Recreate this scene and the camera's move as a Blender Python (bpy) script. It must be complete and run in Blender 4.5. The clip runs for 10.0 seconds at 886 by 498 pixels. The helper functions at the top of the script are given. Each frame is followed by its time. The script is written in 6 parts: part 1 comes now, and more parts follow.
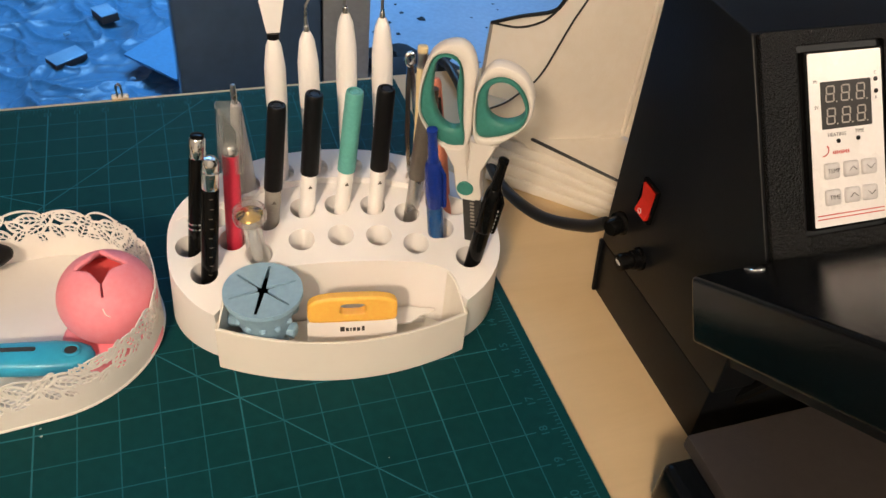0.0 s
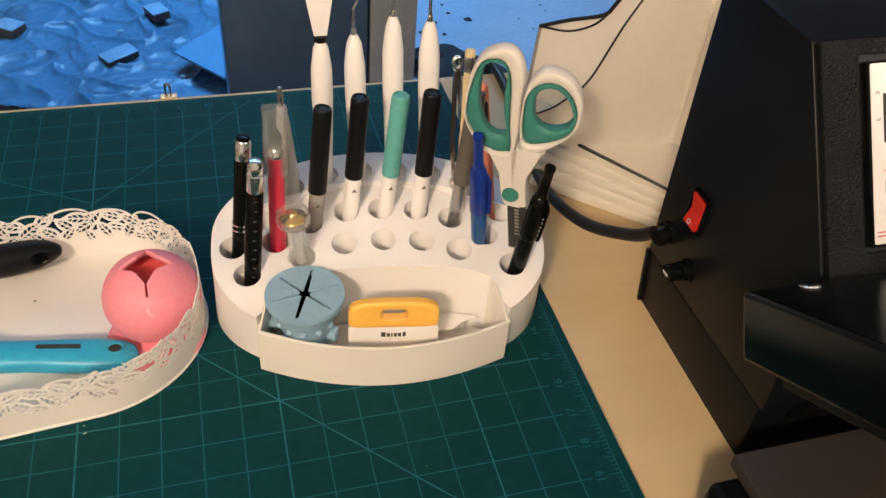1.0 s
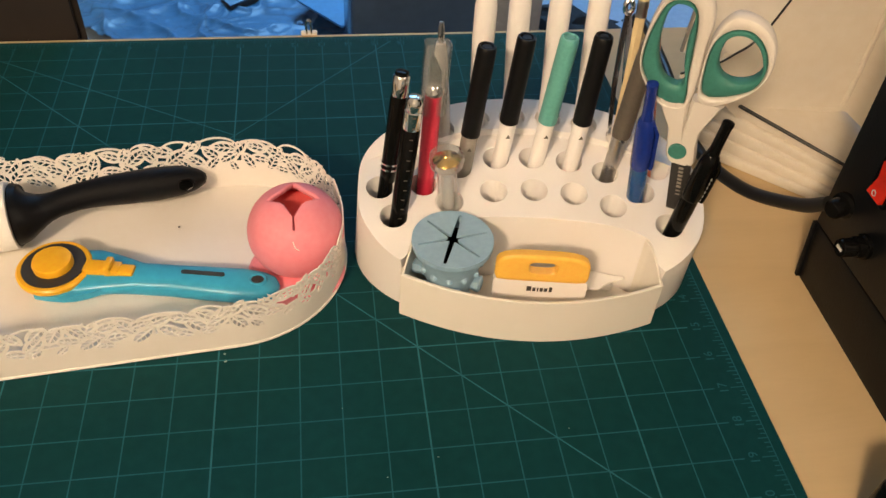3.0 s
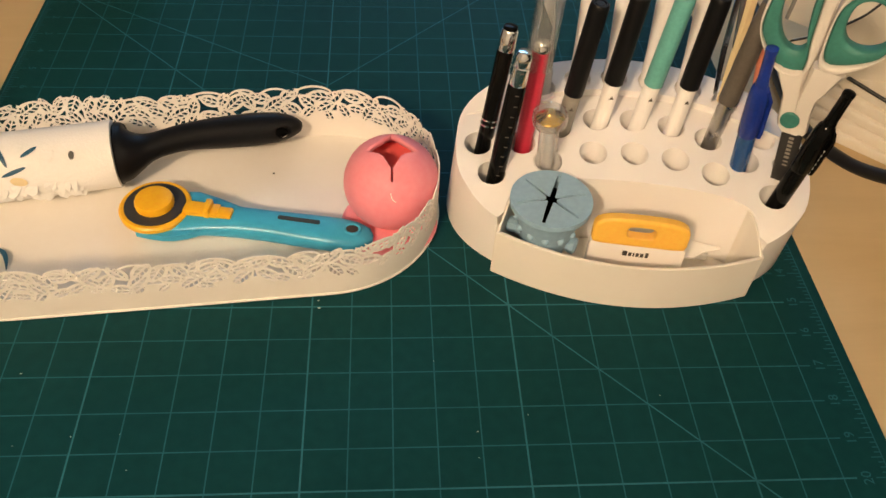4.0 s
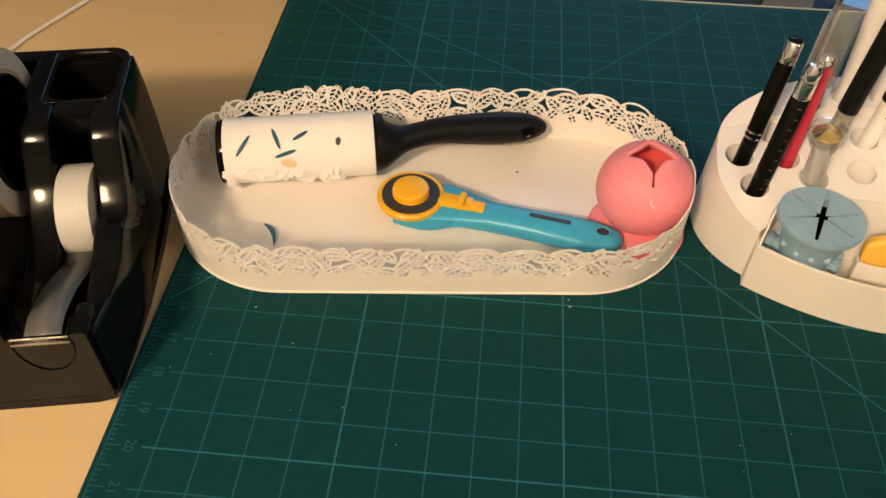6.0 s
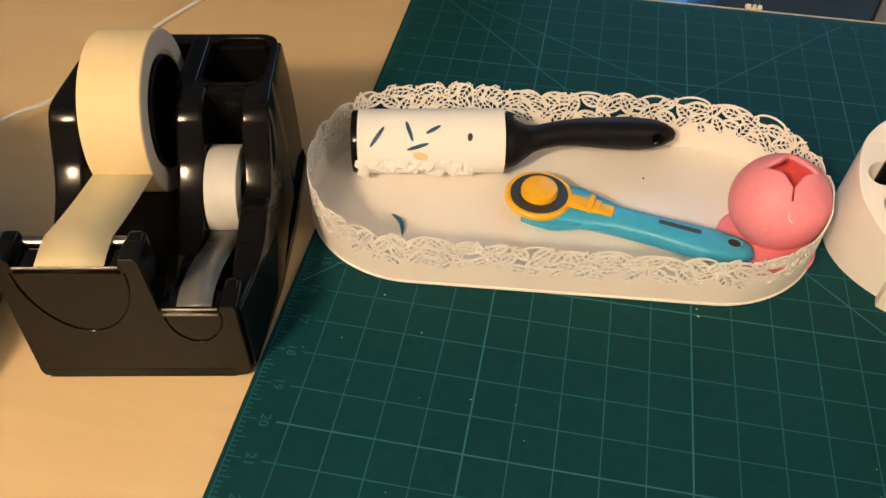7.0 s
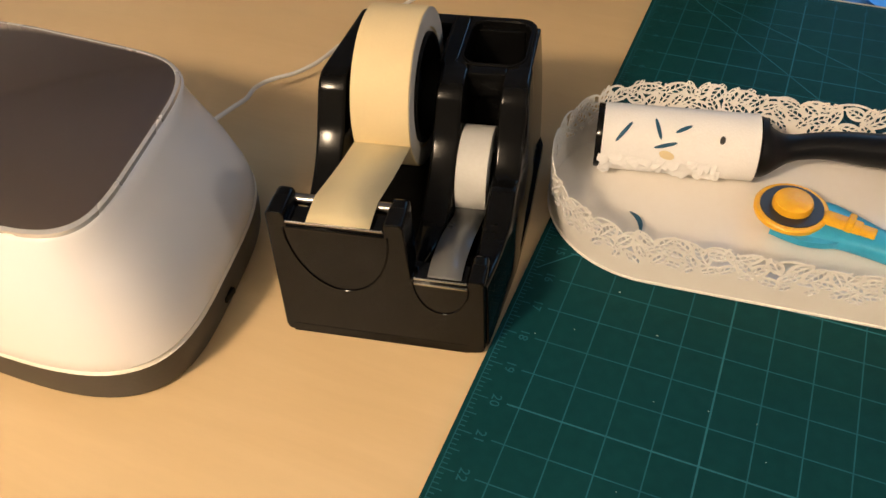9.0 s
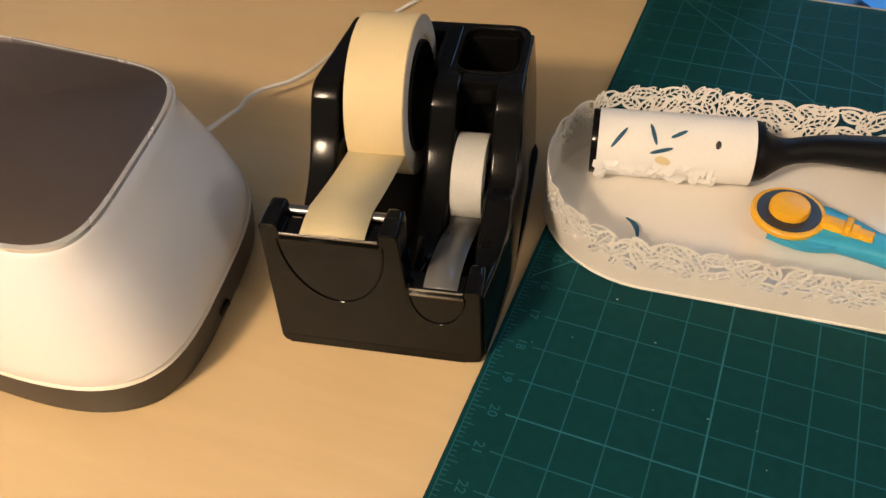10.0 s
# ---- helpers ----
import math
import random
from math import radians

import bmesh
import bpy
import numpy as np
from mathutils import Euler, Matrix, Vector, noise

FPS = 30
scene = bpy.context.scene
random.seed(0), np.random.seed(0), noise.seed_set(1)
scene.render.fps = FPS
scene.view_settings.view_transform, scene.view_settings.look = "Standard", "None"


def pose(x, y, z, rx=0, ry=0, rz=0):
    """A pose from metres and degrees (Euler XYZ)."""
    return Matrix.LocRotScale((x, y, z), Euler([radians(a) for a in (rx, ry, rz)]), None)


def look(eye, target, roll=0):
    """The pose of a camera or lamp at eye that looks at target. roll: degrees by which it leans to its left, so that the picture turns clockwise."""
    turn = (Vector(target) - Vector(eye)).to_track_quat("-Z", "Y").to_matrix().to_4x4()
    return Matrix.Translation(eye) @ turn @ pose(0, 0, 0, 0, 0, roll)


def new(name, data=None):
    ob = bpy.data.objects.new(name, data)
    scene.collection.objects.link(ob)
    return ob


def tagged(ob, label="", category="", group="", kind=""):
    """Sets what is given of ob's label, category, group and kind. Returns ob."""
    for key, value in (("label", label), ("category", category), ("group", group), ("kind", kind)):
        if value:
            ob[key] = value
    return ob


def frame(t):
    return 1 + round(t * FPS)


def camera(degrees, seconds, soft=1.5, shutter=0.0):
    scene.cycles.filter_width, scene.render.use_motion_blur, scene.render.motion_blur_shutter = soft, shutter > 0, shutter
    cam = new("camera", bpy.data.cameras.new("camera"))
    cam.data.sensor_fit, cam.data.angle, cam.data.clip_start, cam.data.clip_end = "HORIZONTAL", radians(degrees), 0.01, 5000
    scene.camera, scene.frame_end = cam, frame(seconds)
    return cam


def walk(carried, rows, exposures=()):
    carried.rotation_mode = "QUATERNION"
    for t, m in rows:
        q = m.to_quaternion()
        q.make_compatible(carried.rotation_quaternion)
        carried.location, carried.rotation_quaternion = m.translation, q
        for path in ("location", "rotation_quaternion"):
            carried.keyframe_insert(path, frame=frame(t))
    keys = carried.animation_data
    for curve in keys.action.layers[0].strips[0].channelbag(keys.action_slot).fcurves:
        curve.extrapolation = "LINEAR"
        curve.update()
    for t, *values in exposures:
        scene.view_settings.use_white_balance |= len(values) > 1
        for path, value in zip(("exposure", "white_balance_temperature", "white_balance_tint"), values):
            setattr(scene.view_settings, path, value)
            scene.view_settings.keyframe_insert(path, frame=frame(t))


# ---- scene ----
cam = camera(56.3, 10.0)
PATH = [
    (0, (0.062, -0.361, 0.455), (0.63, 1.023, -0.872), 6.7),
    (0.5, (0.063, -0.358, 0.456), (0.582, 1.037, -0.879), 6.0),
    (1, (0.063, -0.353, 0.454), (0.536, 1.059, -0.882), 5.4),
    (1.5, (0.063, -0.351, 0.455), (0.499, 1.08, -0.873), 5.0),
    (2, (0.056, -0.347, 0.451), (0.44, 1.094, -0.881), 4.5),
    (2.5, (0.047, -0.346, 0.447), (0.37, 1.084, -0.914), 4.1),
    (3, (0.025, -0.334, 0.428), (0.288, 1.059, -0.983), 4.4),
    (3.2, (0.02, -0.334, 0.427), (0.249, 1.042, -1.007), 4.5),
    (4.5, (-0.026, -0.333, 0.419), (0.072, 1.009, -1.061), 3.6),
    (5, (-0.052, -0.335, 0.419), (-0.015, 1.009, -1.061), 2.9),
    (5.5, (-0.08, -0.34, 0.418), (-0.11, 1.017, -1.051), 2.1),
    (5.7, (-0.088, -0.342, 0.418), (-0.153, 1.016, -1.049), 1.5),
    (7, (-0.146, -0.359, 0.417), (-0.399, 0.987, -1.04), 0.3),
    (7.5, (-0.165, -0.364, 0.415), (-0.505, 0.964, -1.041), -0.4),
    (8, (-0.182, -0.37, 0.415), (-0.636, 0.922, -1.043), -2.0),
    (8.5, (-0.192, -0.374, 0.412), (-0.74, 0.887, -1.041), -3.3),
    (9, (-0.2, -0.377, 0.41), (-0.8, 0.864, -1.039), -4.0),
    (9.5, (-0.203, -0.375, 0.411), (-0.816, 0.863, -1.035), -4.3),
    (10, (-0.201, -0.372, 0.41), (-0.797, 0.877, -1.034), -4.5),
]
walk(cam, [(t, look(eye, target, roll)) for t, eye, target, roll in PATH], [(0, 0.08, 6100, 10), (2, 0.06, 6300, 10), (3, 0.02, 6850, 10), (4.5, -0.03, 7200, 10), (5.5, 0.0, 7200, 10), (7, 0.04, 6950, 10), (8, 0.12, 6700, 10), (8.6, 0.06, 6600, 10), (9.2, -0.07, 6600, 10), (10, -0.08, 6550, 10)])

# ---- light and air ----
world = bpy.data.worlds.new("world")
scene.world = world
world.use_nodes = True
wn = world.node_tree.nodes
sky = wn.new("ShaderNodeTexSky")
sky.sky_type, sky.sun_disc = "NISHITA", False
sky.sun_elevation, sky.sun_rotation = radians(12), radians(40)
wn["Background"].inputs["Strength"].default_value = 0.05
world.node_tree.links.new(sky.outputs[0], wn["Background"].inputs["Color"])


def lamp(name, kind, power, colour, m, size=0.1, size_y=None, spread=None):
    data = bpy.data.lights.new(name, kind)
    data.energy, data.color = power, colour
    if kind == "AREA":
        data.size = size
        if size_y:
            data.shape, data.size_y = "RECTANGLE", size_y
        if spread:
            data.spread = radians(spread)
    else:
        data.shadow_soft_size = size
    ob = new(name, data)
    ob.matrix_world = m
    return ob


# the warm room lamp behind the table's user, and blue daylight added overhead behind the table
lamp("room_lamp_light", "POINT", 187, (1.0, 0.757, 0.515), pose(-1.00, -1.87, 1.70), 0.16)
# added lamp, unseen: glints on the press plate and weak fill from the right
lamp("side_fill_light", "POINT", 31, (1.0, 0.84, 0.66), pose(1.86, -1.295, 1.32), 0.12)
# placed overhead so it lights the floor and spares the mat
lamp("floor_daylight_fill", "AREA", 63, (0.25, 0.57, 1.0), look((0.5, 2.75, 1.80), (0.35, 2.30, -0.76)), 1.5, 1.1, 108)

# ---- materials ----


def mat_of(name, colour, rough=0.5, metal=0.0, coarse=0.06, fine=0.04, scale=30.0, bump=0.0, bump_scale=None, coat=0.0,
           trans=0.0, ior=1.45, sub=0.0, rough_var=0.08, deep=0.001, spec=0.5):
    """A principled material whose colour and gloss vary at two scales, with a fine relief."""
    m = bpy.data.materials.new(name)
    m.use_nodes = True
    t = m.node_tree
    b = t.nodes["Principled BSDF"]
    b.inputs["Metallic"].default_value = metal
    b.inputs["IOR"].default_value = ior
    b.inputs["Coat Weight"].default_value = coat
    b.inputs["Transmission Weight"].default_value = trans
    b.inputs["Subsurface Weight"].default_value = sub
    b.inputs["Subsurface Radius"].default_value = (0.006, 0.004, 0.003)
    b.inputs["Specular IOR Level"].default_value = spec
    co = t.nodes.new("ShaderNodeTexCoord")
    n1, n2 = t.nodes.new("ShaderNodeTexNoise"), t.nodes.new("ShaderNodeTexNoise")
    n1.inputs["Scale"].default_value, n2.inputs["Scale"].default_value = scale, scale * 14
    n1.inputs["Detail"].default_value = 4
    for n in (n1, n2):
        t.links.new(co.outputs["Object"], n.inputs["Vector"])
    mix = t.nodes.new("ShaderNodeMix")
    mix.data_type = "RGBA"
    k = 1 - coarse * 2
    mix.inputs[6].default_value = (*[c * k for c in colour], 1)
    mix.inputs[7].default_value = (*[min(1, c * (1 + coarse * 1.2)) for c in colour], 1)
    t.links.new(n1.outputs["Fac"], mix.inputs[0])
    mix2 = t.nodes.new("ShaderNodeMix")
    mix2.data_type, mix2.blend_type = "RGBA", "OVERLAY"
    mix2.inputs[0].default_value = min(1, fine * 4)
    t.links.new(mix.outputs[2], mix2.inputs[6])
    t.links.new(n2.outputs["Fac"], mix2.inputs[7])
    t.links.new(mix2.outputs[2], b.inputs["Base Color"])
    mr = t.nodes.new("ShaderNodeMapRange")
    mr.inputs["To Min"].default_value, mr.inputs["To Max"].default_value = max(0.01, rough - rough_var), min(1, rough + rough_var)
    t.links.new(n1.outputs["Fac"], mr.inputs["Value"])
    t.links.new(mr.outputs["Result"], b.inputs["Roughness"])
    if bump:
        n3 = t.nodes.new("ShaderNodeTexNoise")
        n3.inputs["Scale"].default_value, n3.inputs["Detail"].default_value = bump_scale or scale * 20, 3
        t.links.new(co.outputs["Object"], n3.inputs["Vector"])
        bp = t.nodes.new("ShaderNodeBump")
        bp.inputs["Strength"].default_value, bp.inputs["Distance"].default_value = bump, deep
        t.links.new(n3.outputs["Fac"], bp.inputs["Height"])
        t.links.new(bp.outputs["Normal"], b.inputs["Normal"])
    return m


def thin_clear_of(name, tint, rough=0.06):
    """Thin clear plastic: light passes straight through, with a gloss that grows at grazing angles."""
    m = bpy.data.materials.new(name)
    m.use_nodes = True
    t = m.node_tree
    t.nodes.remove(t.nodes["Principled BSDF"])
    out = t.nodes["Material Output"]
    tr, gl, mx, fr = (t.nodes.new(k) for k in ("ShaderNodeBsdfTransparent", "ShaderNodeBsdfGlossy", "ShaderNodeMixShader", "ShaderNodeLayerWeight"))
    tr.inputs["Color"].default_value = (*tint, 1)
    gl.inputs["Roughness"].default_value = rough
    fr.inputs["Blend"].default_value = 0.22
    haze, df = t.nodes.new("ShaderNodeMixShader"), t.nodes.new("ShaderNodeBsdfDiffuse")
    haze.inputs[0].default_value = 0.07
    df.inputs["Color"].default_value = (0.9, 0.9, 0.9, 1)
    for a, c in ((tr.outputs[0], haze.inputs[1]), (df.outputs[0], haze.inputs[2]), (fr.outputs["Facing"], mx.inputs[0]), (haze.outputs[0], mx.inputs[1]), (gl.outputs[0], mx.inputs[2]), (mx.outputs[0], out.inputs["Surface"])):
        t.links.new(a, c)
    return m


def wood_of(name, light, dark, rough=0.45):
    m = mat_of(name, light, rough, spec=0.5)
    t = m.node_tree
    b = t.nodes["Principled BSDF"]
    co = t.nodes.new("ShaderNodeTexCoord")
    mp = t.nodes.new("ShaderNodeMapping")
    mp.inputs["Scale"].default_value = (1.2, 9, 9)
    n = t.nodes.new("ShaderNodeTexNoise")
    n.inputs["Scale"].default_value, n.inputs["Detail"].default_value, n.inputs["Distortion"].default_value = 3, 8, 1.2
    f = t.nodes.new("ShaderNodeTexNoise")
    f.inputs["Scale"].default_value, f.inputs["Detail"].default_value = 40, 6
    r = t.nodes.new("ShaderNodeValToRGB")
    r.color_ramp.elements[0].position, r.color_ramp.elements[0].color = 0.3, (*dark, 1)
    r.color_ramp.elements[1].position, r.color_ramp.elements[1].color = 0.62, (*light, 1)
    mx = t.nodes.new("ShaderNodeMix")
    mx.data_type, mx.blend_type = "RGBA", "MULTIPLY"
    mx.inputs[0].default_value = 0.05
    for a, c in ((co.outputs["Object"], mp.inputs[0]), (mp.outputs[0], n.inputs["Vector"]), (mp.outputs[0], f.inputs["Vector"]),
                 (n.outputs["Fac"], r.inputs[0]), (r.outputs[0], mx.inputs[6]), (f.outputs["Fac"], mx.inputs[7]), (mx.outputs[2], b.inputs["Base Color"])):
        t.links.new(a, c)
    return m


def tarp_of():
    """Blue plastic sheeting with dusty patches; fold shade is painted in as dark lines."""
    m = mat_of("blue_tarp", (0.075, 0.215, 0.37), 0.36, coarse=0.22, fine=0.05, scale=4, bump=0.25, bump_scale=300)
    t = m.node_tree
    b = t.nodes["Principled BSDF"]
    src = b.inputs["Base Color"].links[0].from_socket
    co = t.nodes.new("ShaderNodeTexCoord")
    last = src
    for sc, lo, hi, amt, dist in ((3.5, 0.0, 0.020, 0.45, 0.6), (8.0, 0.0, 0.016, 0.30, 0.5)):
        n = t.nodes.new("ShaderNodeTexNoise")
        n.inputs["Scale"].default_value, n.inputs["Detail"].default_value, n.inputs["Distortion"].default_value = sc, 2, dist
        t.links.new(co.outputs["Object"], n.inputs["Vector"])
        d = t.nodes.new("ShaderNodeMath")
        d.operation = "SUBTRACT"
        d.inputs[1].default_value = 0.5
        t.links.new(n.outputs["Fac"], d.inputs[0])
        ab = t.nodes.new("ShaderNodeMath")
        ab.operation = "ABSOLUTE"
        t.links.new(d.outputs[0], ab.inputs[0])
        mr = t.nodes.new("ShaderNodeMapRange")
        mr.inputs["From Min"].default_value, mr.inputs["From Max"].default_value = lo, hi
        mr.inputs["To Min"].default_value, mr.inputs["To Max"].default_value = amt, 0.0
        t.links.new(ab.outputs[0], mr.inputs["Value"])
        mx = t.nodes.new("ShaderNodeMix")
        mx.data_type = "RGBA"
        t.links.new(mr.outputs["Result"], mx.inputs[0])
        t.links.new(last, mx.inputs[6])
        mx.inputs[7].default_value = (0.018, 0.035, 0.05, 1)
        last = mx.outputs[2]
    t.links.new(last, b.inputs["Base Color"])
    return m


M = dict(
    birch=wood_of("birch", (0.725, 0.540, 0.305), (0.685, 0.503, 0.276), 0.38),
    mat_green=mat_of("mat_green", (0.0044, 0.047, 0.0525), 0.5, coarse=0.10, fine=0.05, scale=9, bump=0.25, bump_scale=2500, spec=0.09),
    mat_line=mat_of("mat_line", (0.020, 0.116, 0.150), 0.6, coarse=0.2, scale=22, spec=0.1),
    mat_bold=mat_of("mat_bold", (0.029, 0.148, 0.188), 0.6, coarse=0.2, scale=22, spec=0.1),
    white=mat_of("white_plastic", (0.92, 0.89, 0.87), 0.42, coarse=0.02, fine=0.01, scale=20, sub=0.05),
    handle_white=mat_of("handle_plastic", (0.76, 0.71, 0.65), 0.42, coarse=0.03, fine=0.01, scale=20),
    drawer=mat_of("cream_plastic", (0.86, 0.82, 0.75), 0.45, coarse=0.02, fine=0.01, scale=20, sub=0.05),
    enamel=mat_of("cream_enamel", (0.86, 0.82, 0.76), 0.42, coarse=0.03, fine=0.02, scale=14),
    black=mat_of("black_plastic", (0.0045, 0.0045, 0.0045), 0.11, coarse=0.1, scale=15, spec=0.16, rough_var=0.03),
    black_matt=mat_of("black_rubber", (0.005, 0.005, 0.006), 0.42, coarse=0.1, scale=40, spec=0.24),
    press=mat_of("press_paint", (0.004, 0.005, 0.0065), 0.40, spec=0.24, coarse=0.15, scale=12, bump=0.12, bump_scale=700),
    hammer=mat_of("hammered_paint", (0.004, 0.0038, 0.0036), 0.10, 0.0, coarse=0.15, scale=12, bump=1.0, bump_scale=760, deep=0.0012, spec=0.34, rough_var=0.04),
    platen=mat_of("platen_paint", (0.0035, 0.0045, 0.0055), 0.14, spec=0.22, coarse=0.15, scale=12, bump=0.12, bump_scale=1400, rough_var=0.04),
    button=mat_of("button_plastic", (0.60, 0.58, 0.58), 0.35, coarse=0.02),
    pad=mat_of("silicone_pad", (0.032, 0.026, 0.023), 0.7, coarse=0.12, scale=10, bump=0.2, bump_scale=900),
    chrome=mat_of("chrome", (0.82, 0.81, 0.79), 0.14, 1.0, coarse=0.02, fine=0.0),
    trim=mat_of("satin_trim", (0.86, 0.84, 0.83), 0.26, 0.6, coarse=0.02, fine=0.0),
    steel=mat_of("steel", (0.55, 0.54, 0.52), 0.28, 1.0, coarse=0.05, scale=60),
    gold=mat_of("gold", (0.95, 0.62, 0.18), 0.18, 1.0, coarse=0.03),
    clear=thin_clear_of("clear_plastic", (0.97, 0.97, 0.96)),
    frosted=mat_of("frosted_plastic", (0.86, 0.84, 0.82), 0.35, trans=0.6, ior=1.2, coarse=0.03),
    teal=mat_of("teal_plastic", (0.13, 0.43, 0.39), 0.4, coarse=0.04),
    teal_dark=mat_of("teal_rubber", (0.045, 0.215, 0.180), 0.5, coarse=0.05),
    blue=mat_of("blue_plastic", (0.010, 0.040, 0.33), 0.2, coarse=0.06, trans=0.25),
    blue_clear=mat_of("blue_clear", (0.02, 0.13, 0.42), 0.15, trans=0.5, coarse=0.05),
    cyan=mat_of("turquoise_plastic", (0.040, 0.38, 0.60), 0.3, coarse=0.03, scale=12),
    silicone=mat_of("blue_silicone", (0.30, 0.47, 0.62), 0.6, coarse=0.04, scale=18, sub=0.08),
    pink=mat_of("pink_silicone", (0.92, 0.30, 0.36), 0.5, coarse=0.03, scale=18, sub=0.15),
    red_in=mat_of("red_silicone", (0.86, 0.14, 0.14), 0.6, coarse=0.03),
    red=mat_of("red_plastic", (0.62, 0.035, 0.075), 0.35, coarse=0.04),
    red_switch=mat_of("red_switch", (0.80, 0.03, 0.012), 0.25, coarse=0.03, trans=0.2),
    orange=mat_of("orange_plastic", (0.90, 0.46, 0.022), 0.35, coarse=0.03),
    scraper=mat_of("amber_plastic", (0.95, 0.54, 0.09), 0.4, coarse=0.03),
    grey=mat_of("grey_plastic", (0.30, 0.28, 0.25), 0.45, coarse=0.04),
    dark_grey=mat_of("dark_grey_plastic", (0.035, 0.034, 0.034), 0.4, coarse=0.08),
    brown_grey=mat_of("taupe_plastic", (0.11, 0.095, 0.08), 0.35, coarse=0.05),
    salmon=mat_of("salmon_plastic", (0.75, 0.26, 0.16), 0.4, coarse=0.04),
    paper=mat_of("paper", (0.88, 0.86, 0.82), 0.75, coarse=0.03, scale=40, bump=0.2, bump_scale=600),
    masking=mat_of("masking_tape", (0.76, 0.62, 0.36), 0.6, coarse=0.03, fine=0.012, scale=50, bump=0.12, bump_scale=1800),
    masking_layer=mat_of("masking_layer", (0.76, 0.66, 0.42), 0.5, trans=0.2, ior=1.1, coarse=0.03, fine=0.012, scale=50, bump=0.12, bump_scale=1800),
    tape_side=mat_of("tape_side", (0.68, 0.63, 0.56), 0.7, coarse=0.05, scale=80, bump=0.3, bump_scale=2500),
    clear_tape=mat_of("matte_tape", (0.80, 0.79, 0.74), 0.5, coarse=0.03, trans=0.25),
    film=mat_of("tape_film", (0.13, 0.13, 0.13), 0.24, coarse=0.02, fine=0.0),
    vinyl=mat_of("blue_vinyl", (0.015, 0.09, 0.16), 0.4),
    wall=mat_of("wall_paint", (0.62, 0.60, 0.57), 0.85, coarse=0.05, scale=3, bump=0.2, bump_scale=120),
    ceiling=mat_of("ceiling_paint", (0.76, 0.75, 0.73), 0.9, coarse=0.03, scale=3),
    floor=mat_of("concrete_floor", (0.23, 0.30, 0.39), 0.6, coarse=0.12, scale=5, bump=0.3, bump_scale=60),
    tarp=tarp_of(),
    sheet=mat_of("blue_sheet", (0.10, 0.30, 0.52), 0.35, coarse=0.08, scale=6),
    # the bluish glare on the carton tops is put into this pale colour
    carton=mat_of("carton_top", (0.24, 0.44, 0.62), 0.22, coarse=0.2, scale=14),
    carton_side=mat_of("carton_side", (0.09, 0.08, 0.07), 0.7, coarse=0.1, scale=14),
    rag=mat_of("dark_cloth", (0.012, 0.014, 0.018), 0.8, coarse=0.3, scale=12, bump=0.5, bump_scale=120),
    navy=mat_of("navy_panel", (0.036, 0.068, 0.130), 0.18, coarse=0.35, scale=3),
    dull_steel=mat_of("dull_steel", (0.36, 0.36, 0.36), 0.38, 0.7, coarse=0.25, scale=7),
    brown_black=mat_of("dark_cabinet", (0.018, 0.013, 0.011), 0.5, coarse=0.2, scale=6),
    machine=mat_of("pearl_plastic", (0.88, 0.87, 0.88), 0.24, coarse=0.015, fine=0.0, scale=6, coat=0.1, rough_var=0.015),
    machine_base=mat_of("taupe_base", (0.055, 0.048, 0.042), 0.4, coarse=0.04),
    mirror=mat_of("smoked_mirror", (0.29, 0.225, 0.19), 0.12, 0.85, coarse=0.03, fine=0.0, scale=8),
    cable=mat_of("black_cable", (0.012, 0.012, 0.012), 0.38, coarse=0.1),
    white_cable=mat_of("white_cable", (0.78, 0.76, 0.73), 0.4, coarse=0.02),
    board=mat_of("white_leatherette", (0.83, 0.765, 0.66), 0.42, coarse=0.07, scale=7, bump=0.15, bump_scale=500),
    panel=mat_of("panel_film", (0.82, 0.79, 0.77), 0.27, coarse=0.02),
    display=mat_of("display_glass", (0.030, 0.028, 0.026), 0.35, coarse=0.05, spec=0.15),
    segment=mat_of("segment_grey", (0.42, 0.38, 0.35), 0.6, spec=0.15),
    print_dark=mat_of("dark_print", (0.05, 0.045, 0.045), 0.5),
    print_red=mat_of("red_print", (0.55, 0.06, 0.05), 0.5),
    print_white=mat_of("white_print", (0.65, 0.63, 0.60), 0.5),
    lint=mat_of("lint", (0.40, 0.42, 0.40), 0.8),
    cutter_steel=mat_of("cutter_steel", (0.30, 0.29, 0.28), 0.22, 1.0, coarse=0.05, scale=60),
    blade=mat_of("blade_steel", (0.5, 0.5, 0.5), 0.2, 1.0, coarse=0.05),
)

# ---- mesh helpers ----


def mesh_of(name, bm, material, smooth=35):
    bmesh.ops.recalc_face_normals(bm, faces=bm.faces)
    me = bpy.data.meshes.new(name)
    bm.to_mesh(me)
    bm.free()
    me.materials.append(material)
    if smooth:
        me.shade_smooth()
        me.set_sharp_from_angle(angle=radians(smooth))
    return me


def thing(name, label, category, m=None, group="", kind=""):
    ob = new(name)
    if m is not None:
        ob.matrix_world = m
    return tagged(ob, label, category, group, kind)


def part(name, bm, material, parent, label="", smooth=35):
    ob = new(name, mesh_of(name, bm, material, smooth))
    ob.parent = parent
    if label:
        ob["label"] = label
    return ob


def solo(name, bm, material, label, category, kind="", smooth=35, m=None):
    ob = new(name, mesh_of(name, bm, material, smooth))
    if m is not None:
        ob.matrix_world = m
    return tagged(ob, label, category, kind=kind)


